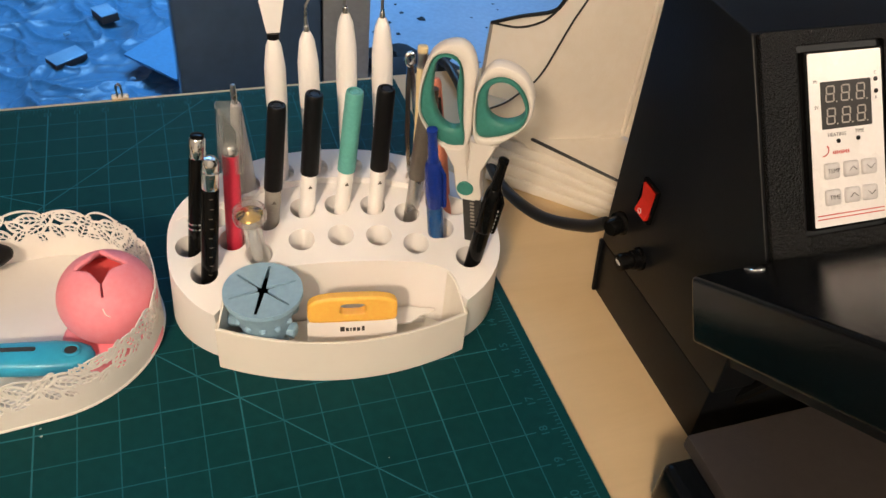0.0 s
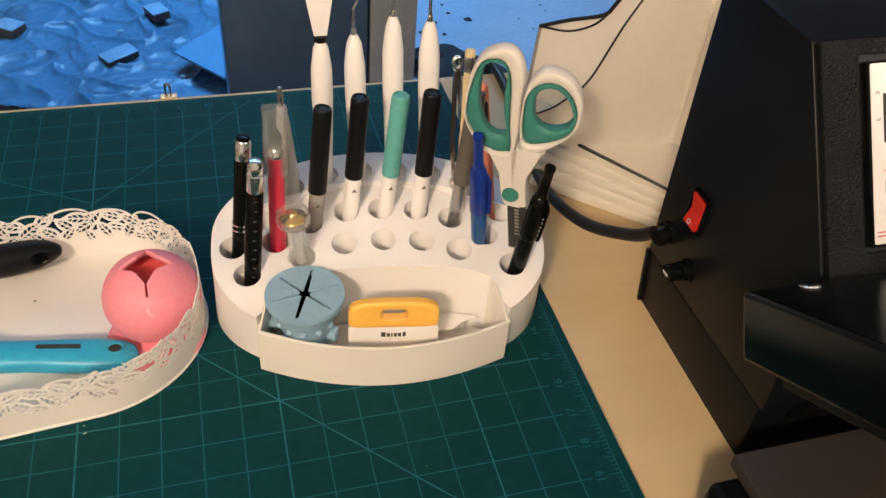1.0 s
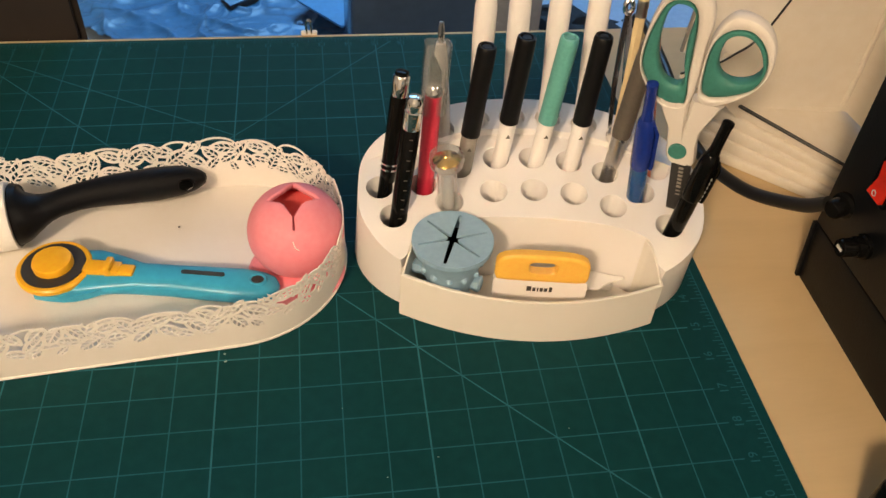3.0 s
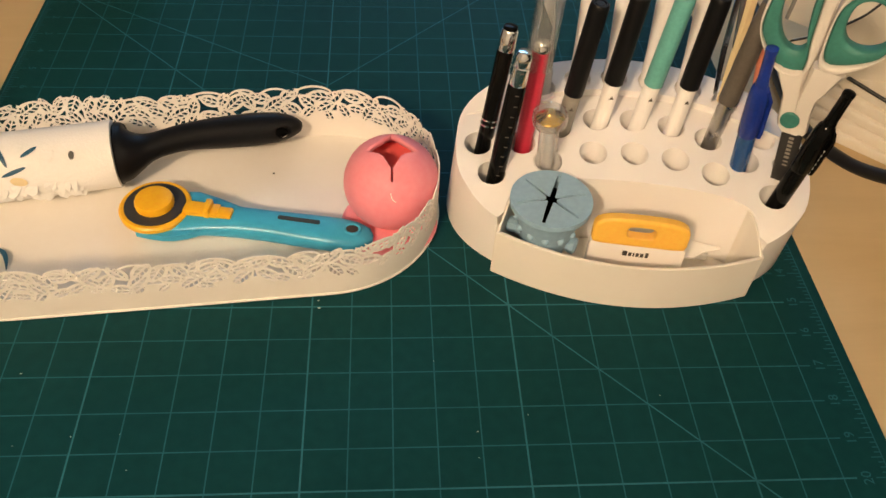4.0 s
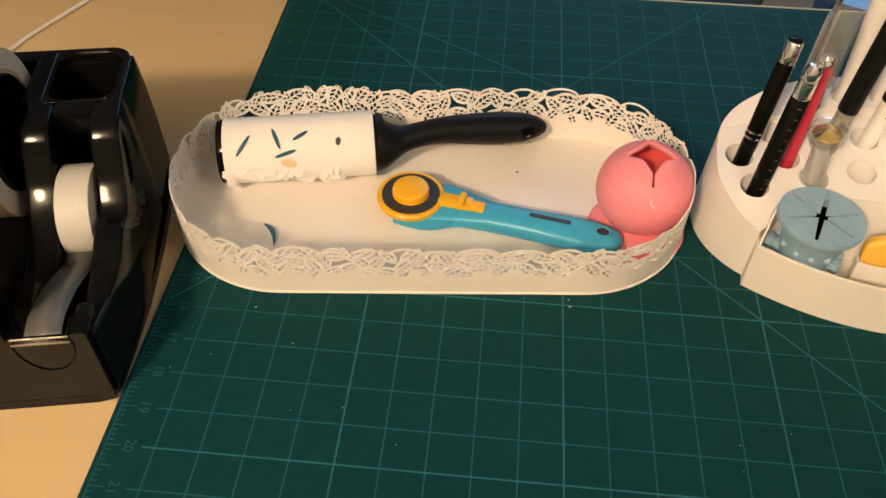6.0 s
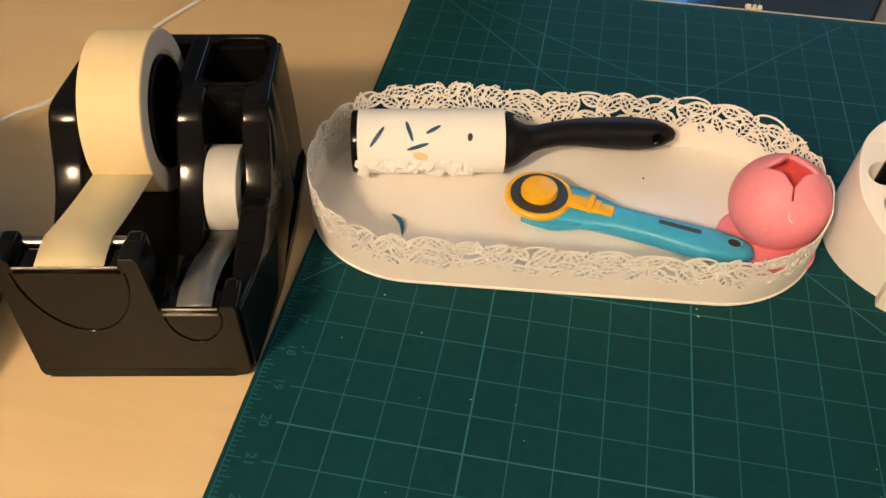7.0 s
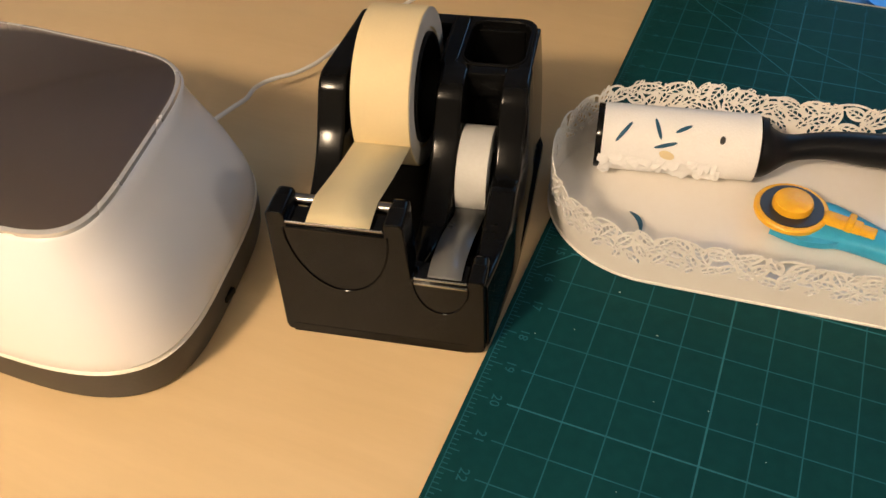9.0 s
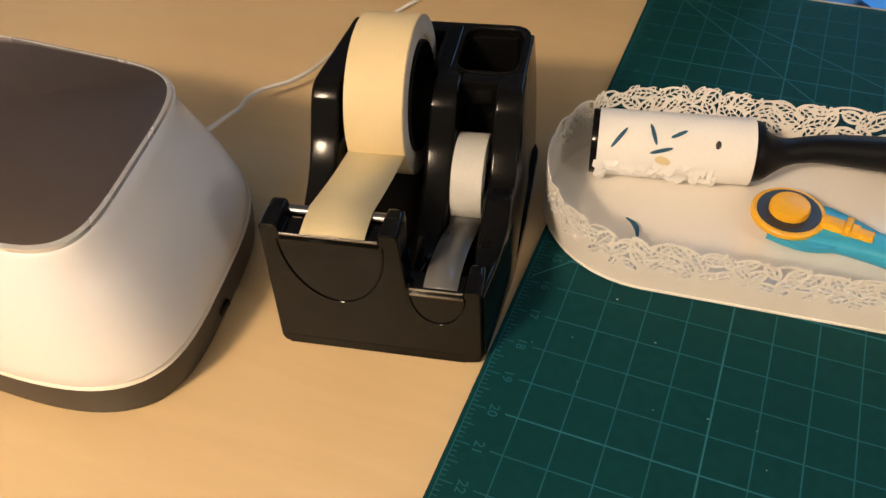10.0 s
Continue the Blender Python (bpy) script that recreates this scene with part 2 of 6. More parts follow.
def box(sx, sy, sz, at=(0, 0, 0), bevel=0.0, m=None, seg=2):
    """A box of that size with its base's middle at the place given."""
    bm = bmesh.new()
    bmesh.ops.create_cube(bm, size=1)
    bmesh.ops.scale(bm, vec=(sx, sy, sz), verts=bm.verts)
    if bevel:
        bmesh.ops.bevel(bm, geom=bm.edges[:], offset=bevel, segments=seg, affect="EDGES", profile=0.5)
    bmesh.ops.translate(bm, vec=(at[0], at[1], at[2] + sz / 2), verts=bm.verts)
    if m is not None:
        bm.transform(m)
    return bm


def lathe(profile, n=28, m=None, squash=1.0):
    """A turned form from (radius, height) pairs, closed at both ends."""
    bm = bmesh.new()
    rings = []
    for r, z in profile:
        rings.append([bm.verts.new((r * math.cos(2 * math.pi * i / n), squash * r * math.sin(2 * math.pi * i / n), z)) for i in range(n)])
    for a, b in zip(rings, rings[1:]):
        for i in range(n):
            bm.faces.new((a[i], a[(i + 1) % n], b[(i + 1) % n], b[i]))
    open_ends = profile[0] != profile[-1]
    if open_ends and profile[0][0] > 1e-6:
        bm.faces.new(rings[0][::-1])
    if open_ends and profile[-1][0] > 1e-6:
        bm.faces.new(rings[-1])
    bmesh.ops.remove_doubles(bm, verts=bm.verts, dist=1e-6)
    if m is not None:
        bm.transform(m)
    return bm


def tube(points, radius, n=10, closed=False, taper=None):
    """A round bar along points; taper: a radius for each point."""
    bm = bmesh.new()
    pts = [Vector(p) for p in points]
    rings, side = [], None
    for i, p in enumerate(pts):
        a = pts[i - 1] if i or closed else p
        b = pts[(i + 1) % len(pts)] if i + 1 < len(pts) or closed else p
        d = (b - a).normalized()
        if side is None:
            side = d.orthogonal().normalized()
        side = (side - d * side.dot(d)).normalized()
        up = d.cross(side)
        r = taper[i] if taper else radius
        rings.append([bm.verts.new(p + side * r * math.cos(2 * math.pi * k / n) + up * r * math.sin(2 * math.pi * k / n)) for k in range(n)])
    pairs = list(zip(rings, rings[1:])) + ([(rings[-1], rings[0])] if closed else [])
    for a, b in pairs:
        for k in range(n):
            bm.faces.new((a[k], a[(k + 1) % n], b[(k + 1) % n], b[k]))
    if not closed:
        bm.faces.new(rings[0][::-1])
        bm.faces.new(rings[-1])
    return bm


def smooth_path(points, steps=8):
    """Points along a Catmull-Rom curve."""
    p = [Vector(q) for q in points]
    p = [p[0] * 2 - p[1]] + p + [p[-1] * 2 - p[-2]]
    out = []
    for i in range(1, len(p) - 2):
        for s in range(steps):
            t = s / steps
            a, b, c, d = p[i - 1:i + 3]
            out.append(0.5 * (2 * b + (c - a) * t + (2 * a - 5 * b + 4 * c - d) * t * t + (3 * b - a - 3 * c + d) * t ** 3))
    return out + [p[-2]]


def plate(loops, z0, z1, m=None, top=None, walls=None):
    """A slab between z0 and z1 from flat outlines: the first is its rim, the others are holes through it.
    top: a function of (x, y) for the upper face's height."""
    bm = bmesh.new()
    edges, rings = [], []
    for loop in loops:
        vs = [bm.verts.new((x, y, z1)) for x, y in loop]
        rings.append(vs)
        edges += [bm.edges.new((vs[i], vs[(i + 1) % len(vs)])) for i in range(len(vs))]
    bmesh.ops.triangle_fill(bm, use_beauty=True, use_dissolve=False, edges=edges, normal=(0, 0, 1))
    upper = bm.faces[:]
    low = {v: bm.verts.new((v.co.x, v.co.y, z0)) for ring in rings for v in ring}
    for f in upper:
        bm.faces.new([low[v] for v in reversed(f.verts)])
    for ring in rings:
        for i, v in enumerate(ring):
            w = ring[(i + 1) % len(ring)]
            bm.faces.new((v, w, low[w], low[v]))
    if top:
        for v in low:
            v.co.z = top(v.co.x, v.co.y)
    if m is not None:
        bm.transform(m)
    return bm


def ring_of(x, y, r, n=24, ry=None):
    return [(x + r * math.cos(2 * math.pi * i / n), y + (ry or r) * math.sin(2 * math.pi * i / n)) for i in range(n)]


def rounded(hx, hy, r, n=8, x=0, y=0):
    """A rounded rectangle's outline."""
    out = []
    for cx, cy, a in ((hx - r, hy - r, 0), (r - hx, hy - r, 90), (r - hx, r - hy, 180), (hx - r, r - hy, 270)):
        for i in range(n + 1):
            w = radians(a + 90 * i / n)
            out.append((x + cx + r * math.cos(w), y + cy + r * math.sin(w)))
    return out


def loft(rings, cap0=True, cap1=True, m=None):
    """A skin over rings of equally many points."""
    bm = bmesh.new()
    vs = [[bm.verts.new(p) for p in ring] for ring in rings]
    n = len(vs[0])
    for a, b in zip(vs, vs[1:]):
        for i in range(n):
            bm.faces.new((a[i], a[(i + 1) % n], b[(i + 1) % n], b[i]))
    if cap0:
        bm.faces.new(vs[0][::-1])
    if cap1:
        bm.faces.new(vs[-1])
    if m is not None:
        bm.transform(m)
    return bm


def between(a, b):
    """The pose at a whose z axis points to b and whose x axis lies level, and their distance."""
    a, b = Vector(a), Vector(b)
    z = (b - a).normalized()
    x = Vector((0, 1, 0)).cross(z) if abs(z.y) < 0.9 else Vector((1, 0, 0))
    x = (x - z * x.dot(z)).normalized()
    y = z.cross(x)
    return Matrix(((x.x, y.x, z.x, a.x), (x.y, y.y, z.y, a.y), (x.z, y.z, z.z, a.z), (0, 0, 0, 1))), (b - a).length


def words(name, text, size, material, parent, m, depth=0.00012, label=""):
    cu = bpy.data.curves.new(name, "FONT")
    cu.body, cu.size, cu.extrude, cu.align_x, cu.align_y = text, size, depth, "CENTER", "CENTER"
    cu.resolution_u = 3
    tmp = bpy.data.objects.new("tmp", cu)
    scene.collection.objects.link(tmp)
    bpy.context.view_layer.update()
    me = bpy.data.meshes.new_from_object(tmp.evaluated_get(bpy.context.evaluated_depsgraph_get()))
    bpy.data.objects.remove(tmp)
    me.materials.clear()
    me.materials.append(material)
    ob = new(name, me)
    ob.parent, ob.matrix_basis = parent, m
    if label:
        ob["label"] = label
    return ob


INCH = 0.0254
TABLE = -0.003  # the table's top; the mat's top is 0


def grid(u, v, z=0.0):
    return ((u - 12) * INCH, (15 - v) * INCH, z)

# ---- the setting ----
FLOOR = -0.76
solo("floor", box(8.6, 9.6, 0.1, (0, 0.7, FLOOR - 0.1)), M["floor"], "grey concrete room floor", "floor", "structure")
solo("ceiling", box(8.8, 9.8, 0.1, (0, 0.7, 1.85)), M["ceiling"], "plain white ceiling", "ceiling", "structure")
for nm, sx, sy, x, y in (("wall_west", 0.1, 9.6, -4.35, 0.7), ("wall_east", 0.1, 9.6, 4.35, 0.7), ("wall_north", 8.6, 0.1, 0, 5.55), ("wall_south", 8.6, 0.1, 0, -4.15)):
    solo(nm, box(sx, sy, 2.61, (x, y, FLOOR)), M["wall"], "plain painted room wall", "wall", "structure")

# work table
table = thing("work_table", "light birch work table under the cutting mat", "table")
part("tabletop", box(2.2, 0.965, 0.028, (-0.07, -0.085, TABLE - 0.028), 0.0025), M["birch"], table, "pale birch top with faint grain")
for sx in (-1.1, 0.96):
    for sy in (-0.53, 0.36):
        part("leg", box(0.045, 0.045, TABLE - 0.028 - FLOOR, (sx, sy, FLOOR), 0.003), M["birch"], table)

# cutting mat with its printed grid
cutting = thing("cutting_mat", "dark green self-healing cutting mat with pale grid lines", "cutting mat")
part("sheet", plate([rounded(0.3000, 0.457, 0.006, 4, -0.0110, -0.070)], TABLE, 0.0), M["mat_green"], cutting)


def strip(bm, a, b, w, z):
    """A flat printed line from a to b, in inches of the grid."""
    p, q = Vector(grid(*a, z)), Vector(grid(*b, z))
    s = (q - p).normalized().cross(Vector((0, 0, 1))) * w / 2
    bm.faces.new([bm.verts.new(c) for c in (p - s, q - s, q + s, p + s)])


thin, bold = bmesh.new(), bmesh.new()
for u in range(1, 23):
    if u % 5 == 0:
        strip(bold, (u, 0.4), (u, 32), 0.0011, 0.00022)
    else:
        strip(thin, (u, 0.4), (u, 32), 0.0008, 0.00014)
for v in range(1, 33):
    if v % 5 == 0:
        strip(bold, (0.7, v), (22.3, v), 0.0011, 0.00026)
    else:
        strip(thin, (0.7, v), (22.3, v), 0.0008, 0.00018)
strip(bold, (0.5, 0.5), (22, 22), 0.0010, 0.0003)
strip(bold, (0.5, 0.29), (10, 5.77), 0.0009, 0.0003)
strip(bold, (0.0, 15.8), (15.6, 0.2), 0.0009, 0.00034)
strip(thin, (-0.12, -0.1), (-0.12, 33), 0.0007, 0.00014)
strip(thin, (23.1, -0.1), (23.1, 33), 0.0007, 0.00014)
strip(thin, (-0.12, -0.1), (23.1, -0.1), 0.0007, 0.0002)
for k in range(0, 264):
    long = 0.36 if k % 8 == 0 else 0.27 if k % 4 == 0 else 0.15
    strip(thin, (-0.12, k / 8), (-0.12 + long, k / 8), 0.0007, 0.00024)
    strip(thin, (23.1, k / 8), (23.1 - long, k / 8), 0.0007, 0.00024)
    if k < 185:
        strip(thin, (k / 8, -0.1), (k / 8, -0.1 + long), 0.0005, 0.00024)
for nm, bm, ma in (("fine_grid", thin, "mat_line"), ("bold_grid", bold, "mat_bold")):
    tagged(part(nm, bm, M[ma], cutting, smooth=0), kind="stuff")
for k in range(1, 27):
    words("number", str(k), 0.0085, M["mat_line"], cutting, pose(*grid(0.42, k, 0.0004), 0, 0, -90), 0.00004)
    words("number", str(k), 0.0085, M["mat_line"], cutting, pose(*grid(22.55, k, 0.0004), 0, 0, 90), 0.00004)
for k in range(1, 23):
    words("number", str(k), 0.0085, M["mat_line"], cutting, pose(*grid(k, 0.32, 0.0004), 0, 0, 180), 0.00004)

# ---- the pen holder ----
HOLD = pose(0.1615, 0.0855, 0, 0, 0, -8)
holder = thing("pen_holder", "white plastic tiered desk organizer full of pens and tools", "desk organizer", HOLD)
HA, HB = 0.121, 0.0745


def top_of(x, y):
    return 0.0655 + 0.21 * y + 0.4 * min(0, y + 0.045)


def recess(inset=0.0):
    """The outline of the cut-out for the drawer, from its front right to its front left corner."""
    half = [(0.0820, -0.0605), (0.0810, -0.0555), (0.0790, -0.0490), (0.0758, -0.0440), (0.0700, -0.0402), (0.0620, -0.0370), (0.0480, -0.0340), (0.0250, -0.0318), (0.0, -0.0310)]
    line = [(p.x, p.y) for p in smooth_path([(x, y, 0) for x, y in half + [(-x, y) for x, y in half[-2::-1]]], 3)]
    return [(x * (1 - inset / 0.0832), y - inset) for x, y in line]


HOLES = dict(l1=(-0.1025, -0.0120), l2=(-0.0919, -0.0345), red=(-0.0735, -0.0080), bottle=(-0.0553, -0.0210), e1=(-0.0258, -0.0107),
             e2=(0.0018, -0.0082), e3=(0.0290, -0.0099), e4=(0.0550, -0.0186), black=(0.0912, -0.0326), blue=(0.0752, -0.0060), shears=(0.1022, -0.0080),
             grey=(-0.0498, 0.0077), p1=(-0.0237, 0.0173), p2=(0.0014, 0.0191), p3=(0.0273, 0.0175), p4=(0.0519, 0.0094), salmon=(0.0882, 0.0141), spare=(-0.0855, 0.0115))
BACK = dict(t1=(-0.0377, 0.0462), t2=(-0.0125, 0.0496), t3=(0.0133, 0.0496), t4=(0.0387, 0.0458), t5=(0.0631, 0.0364), knife=(-0.0624, 0.0350))
HR = 0.0092


def arc(a0, a1, n, a=HA, b=HB):
    return [(a * math.cos(radians(a0 + (a1 - a0) * i / n)), b * math.sin(radians(a0 + (a1 - a0) * i / n))) for i in range(n + 1)]


def full_rim(deg, a=HA, back=HB, front=0.0765, power=2.3):
    """The outer outline: an ellipse behind, fuller towards the front."""
    c, s = math.cos(radians(deg)), math.sin(radians(deg))
    p, b = (2.0, back) if s > 0 else (power, front)
    r = (abs(c / a) ** p + abs(s / b) ** p) ** (-1 / p)
    return r * c, r * s


rim = [full_rim(-36.5 + 253.0 * i / 80) for i in range(81)]
rim += recess()[::-1]
ring_front = {k: ring_of(*p, HR) for k, p in HOLES.items()}
bm = plate([rim] + list(ring_front.values()), 0.0, 0.06, top=top_of)
for v in bm.verts:
    turn = math.degrees(math.atan2(v.co.y, v.co.x))
    fx, fy = full_rim(turn)
    if v.co.z > 0.02 and v.co.x ** 2 + v.co.y ** 2 > 0.992 * (fx ** 2 + fy ** 2):
        v.co.x, v.co.y = full_rim(turn, 0.1173, 0.0700, 0.0750, 3.0)
body = part("body", bm, M["white"], holder, smooth=40)
bev = body.modifiers.new("bevel", "BEVEL")
bev.harden_normals = True
bev.width, bev.segments, bev.limit_method, bev.angle_limit = 0.0012, 2, "ANGLE", radians(50)
# the raised rear tier
tier = arc(9, 171, 44, 0.1135, 0.0672)
tier += [(-0.096 + 0.192 * i / 24, 0.0395 - 0.024 * (abs(-1 + i / 12)) ** 2) for i in range(2, 23)]
rear = {k: ring_of(*p, HR) for k, p in BACK.items()}
bm = plate([tier] + list(rear.values()), 0.05, 0.07, top=lambda x, y: top_of(x, y) + 0.0055 * min(1, max(0.06, (y - 0.008) / 0.028)))
tier_ob = part("rear_tier", bm, M["white"], holder, smooth=40)
bev = tier_ob.modifiers.new("bevel", "BEVEL")
bev.harden_normals = True
bev.width, bev.segments, bev.limit_method, bev.angle_limit = 0.0009, 2, "ANGLE", radians(50)
# closed cups under the holes
for k, (u, v) in {**HOLES, **BACK}.items():
    deep = 0.024 if k[0] in "e" or k == "spare" else 0.042
    t = top_of(u, v) - deep
    part("hole_floor", lathe([(0, t - 0.0065), (HR - 0.0002, t - 0.0065), (HR - 0.0002, t), (0.85 * HR, t - 0.0018), (0.55 * HR, t - 0.0038), (0, t - 0.0046)], 24, pose(u, v, 0)), M["machine"], holder)

# drawer in front: floor, bowed front and sides
drawer = []
FW, FD = 0.0860, -0.0685


def front_arc(n, w, v0, bow):
    return [(-w + 2 * w * i / n, v0 - bow * (1 - (-1 + 2 * i / n) ** 2)) for i in range(n + 1)]


outer = front_arc(30, FW, FD, 0.020)
inner = front_arc(30, FW - 0.002, FD + 0.002, 0.0198)
wall = outer + [(FW - 0.0005, -0.0600), (FW - 0.0036, -0.0590)] + inner[::-1] + [(-FW + 0.0036, -0.0590), (-FW + 0.0005, -0.0600)]
dr = part("drawer", plate([wall], 0.0, 0.0385), M["drawer"], holder, "cream open-topped drawer")
bev = dr.modifiers.new("bevel", "BEVEL")
bev.harden_normals = True
bev.width, bev.segments, bev.limit_method, bev.angle_limit = 0.0007, 2, "ANGLE", radians(50)
for sx in (-1, 1):
    run = smooth_path([(0.0850, -0.0690, 0.0384), (0.0838, -0.0650, 0.0418), (0.0822, -0.0605, 0.0462), (0.0808, -0.0555, 0.0500), (0.0786, -0.0490, 0.0537), (0.0752, -0.0436, 0.0560)], 5)
    rings = []
    for i, p in enumerate(run):
        d = (run[min(i + 1, len(run) - 1)] - run[max(i - 1, 0)]).normalized()
        nx, ny = d.y * 0.0019, -d.x * 0.0019
        nx, ny = (-abs(nx), -abs(ny))
        rings.append([(sx * (p.x + a * nx), p.y + a * ny, z) for a, z in ((0, 0.003), (0, p.z - 0.0005), (0.25, p.z), (0.75, p.z), (1, p.z - 0.0005), (1, 0.003))])
    part("drawer_side", loft(rings), M["drawer"], holder, "sloping side wall of the drawer")
lining = [(x, y - 0.0006) for x, y in recess(0.0006)]
floor_loop = front_arc(30, FW - 0.0025, FD + 0.0025, 0.0198) + lining
part("drawer_floor", plate([floor_loop], 0.0005, 0.004), M["drawer"], holder)


def at_hole(key, z):
    u, v = {**HOLES, **BACK}[key]
    return HOLD @ Vector((u, v, z))


def stand(key, top, low=0.022):
    """The pose of a thing that stands in a hole and leans so that its end is at top; and its length."""
    return between(at_hole(key, low), top)


def marker(key, top, body_mat, cap_mat, label, cap=0.45):
    m, n = stand(key, top)
    pen = thing("marker_pen", label, "pen", m, "marker pens in the organizer")
    r = 0.0056
    c = n * (1 - cap)
    part("barrel", lathe([(r * 0.9, 0), (r, 0.002), (r, c - 0.001), (r * 0.95, c)], 24), M[body_mat], pen)
    part("cap", lathe([(r * 1.0, c), (r * 1.14, c + 0.0006), (r * 1.1, n - 0.003), (r * 1.02, n - 0.0005), (r * 0.95, n), (r * 0.74, n), (r * 0.70, n - 0.0014), (r * 0.58, n - 0.0014), (r * 0.54, n - 0.0003), (0, n - 0.0003)], 24), M[cap_mat], pen)
    bm = bmesh.new()
    bm.faces.new([bm.verts.new(v) for v in ((0, 0, 0), (0.0034, 0, 0), (0.0017, 0, 0.003))])
    ob = part("mark", bm, M["brown_grey"], pen, smooth=0)
    ob.matrix_basis = pose(-0.0017, -r - 0.0002, c - 0.010)
    return pen


marker("grey", (0.1255, 0.103, 0.160), "grey", "black_matt", "grey marker pen with a black cap", 0.48)
marker("p1", (0.1505, 0.106, 0.164), "white", "black_matt", "white marker pen with a black cap")
marker("p2", (0.1770, 0.103, 0.165), "white", "teal", "white marker pen with a turquoise cap")
marker("p3", (0.1975, 0.100, 0.167), "white", "black_matt", "white marker pen with a black cap")


def tool(key, top, label, tip):
    """A slim white-handled craft tool with a steel tip."""
    m, n = stand(key, top, 0.03)
    ob = thing("craft_tool", label, "craft tool", m, "white-handled craft tools")
    part("handle", lathe([(0.0050, 0), (0.0056, 0.01), (0.0060, n * 0.45), (0.0074, n * 0.72), (0.0072, n * 0.86), (0.0052, n * 0.96), (0.0030, n - 0.001), (0.0022, n)], 24), M["white"], ob)
    if tip == "spatula":
        part("collar", lathe([(0.0042, n - 0.001), (0.0042, n + 0.003)], 16), M["black_matt"], ob)
        bm = loft([[(-w, -d, z), (w, -d, z), (w, d, z), (-w, d, z)] for w, d, z in ((0.0042, 0.0012, n + 0.003), (0.0046, 0.0012, n + 0.005), (0.0085, 0.0007, n + 0.028), (0.0085, 0.0004, n + 0.03))])
        part("spatula_blade", bm, M["white"], ob, "flared white scraping blade")
    else:
        part("ferrule", lathe([(0.0020, n - 0.001), (0.0018, n + 0.004)], 12), M["steel"], ob)
        if tip == "hook":
            pts = [(0, 0, n), (0, 0, n + 0.012), (0.0005, 0, n + 0.018), (0.003, 0, n + 0.023), (0.003, 0, n + 0.028), (0, 0, n + 0.031), (-0.003, 0, n + 0.029)]
        elif tip == "bent":
            pts = [(0, 0, n), (0, 0, n + 0.016), (0.0008, 0, n + 0.022), (0.0035, 0, n + 0.028)]
        else:
            pts = [(0, 0, n), (0, 0, n + 0.03)]
        p = smooth_path(pts, 6)
        part("tip", tube(p, 0.0011, 8, taper=[0.0013 - 0.0008 * i / len(p) for i in range(len(p))]), M["steel"], ob)
    return ob


tool("t1", (0.1305, 0.141, 0.188), "white craft tool with a flat scraper tip", "spatula")
tool("t2", (0.1535, 0.146, 0.1875), "white craft tool with a curled steel hook", "hook")
tool("t3", (0.1800, 0.146, 0.199), "white craft tool with a straight steel pick", "pick")
tool("t4", (0.2035, 0.138, 0.198), "white craft tool with a bent steel tip", "bent")

# two black pens with chrome ends
m, n = stand("l1", (0.0738, 0.1055, 0.1415))
pen = thing("ballpoint_pen", "black pen with a chrome end and chrome rings", "pen", m)
part("barrel", lathe([(0.004, 0), (0.0052, 0.004), (0.0054, n - 0.018), (0.0050, n - 0.016)], 24), M["black"], pen)
for z in (0.052, 0.056):
    part("ring", lathe([(0.0050, z), (0.0057, z), (0.0057, z + 0.0012), (0.0050, z + 0.0012)], 24), M["chrome"], pen)
part("collar", lathe([(0.0050, n - 0.016), (0.0053, n - 0.015), (0.0053, n - 0.003), (0.0046, n - 0.002)], 24), M["chrome"], pen)
part("end_cap", lathe([(0.0046, n - 0.002), (0.0044, n), (0.003, n + 0.0006), (0, n + 0.0006)], 20), M["black"], pen)
for i in range(7):
    part("lettering", box(0.0004, 0.0022, 0.0026, (0.0054, 0, 0.082 + i * 0.0042)), M["print_white"], pen)
m, n = stand("l2", (0.0790, 0.0765, 0.1440))
pen = thing("stylus_pen", "black patterned pen with a rounded silver end", "pen", m)
part("barrel", lathe([(0.0045, 0), (0.0057, 0.004), (0.0058, n - 0.024), (0.0052, n - 0.023)], 24), M["black"], pen)
part("end_cap", lathe([(0.0052, n - 0.023), (0.0055, n - 0.022), (0.0055, n - 0.011), (0.0050, n - 0.0105), (0.0053, n - 0.010), (0.0052, n - 0.004), (0.004, n - 0.001), (0, n)], 24), M["chrome"], pen)
for i in range(12):
    part("dash", box(0.0022, 0.0004, 0.0005, (0.0006 * (i % 2), -0.0058, 0.035 + i * 0.0075)), M["brown_grey"], pen)

# craft knife under a clear cap
m, n = stand("red", (0.0945, 0.1000, 0.1655))
knife = thing("craft_knife", "red craft knife with a steel blade under a clear cap", "craft knife", m)
part("handle", lathe([(0.0046, 0), (0.0055, 0.004), (0.0058, n * 0.5), (0.0054, n * 0.75)], 24), M["red"], knife)
part("collet", lathe([(0.0046, n * 0.75), (0.0056, n * 0.755), (0.0056, n * 0.78), (0.0036, n * 0.80)], 20), M["chrome"], knife)
bm = bmesh.new()
tri = ((-0.0042, n * 0.79), (0.0042, n * 0.79), (0.0042, n * 0.86), (-0.0038, n * 0.965))
a = [bm.verts.new((x, -0.0004, z)) for x, z in tri]
b = [bm.verts.new((x, 0.0004, z)) for x, z in tri]
bm.faces.new(a[::-1]), bm.faces.new(b)
for i in range(4):
    bm.faces.new((a[i], a[(i + 1) % 4], b[(i + 1) % 4], b[i]))
part("knife_blade", bm, M["blade"], knife, smooth=0)
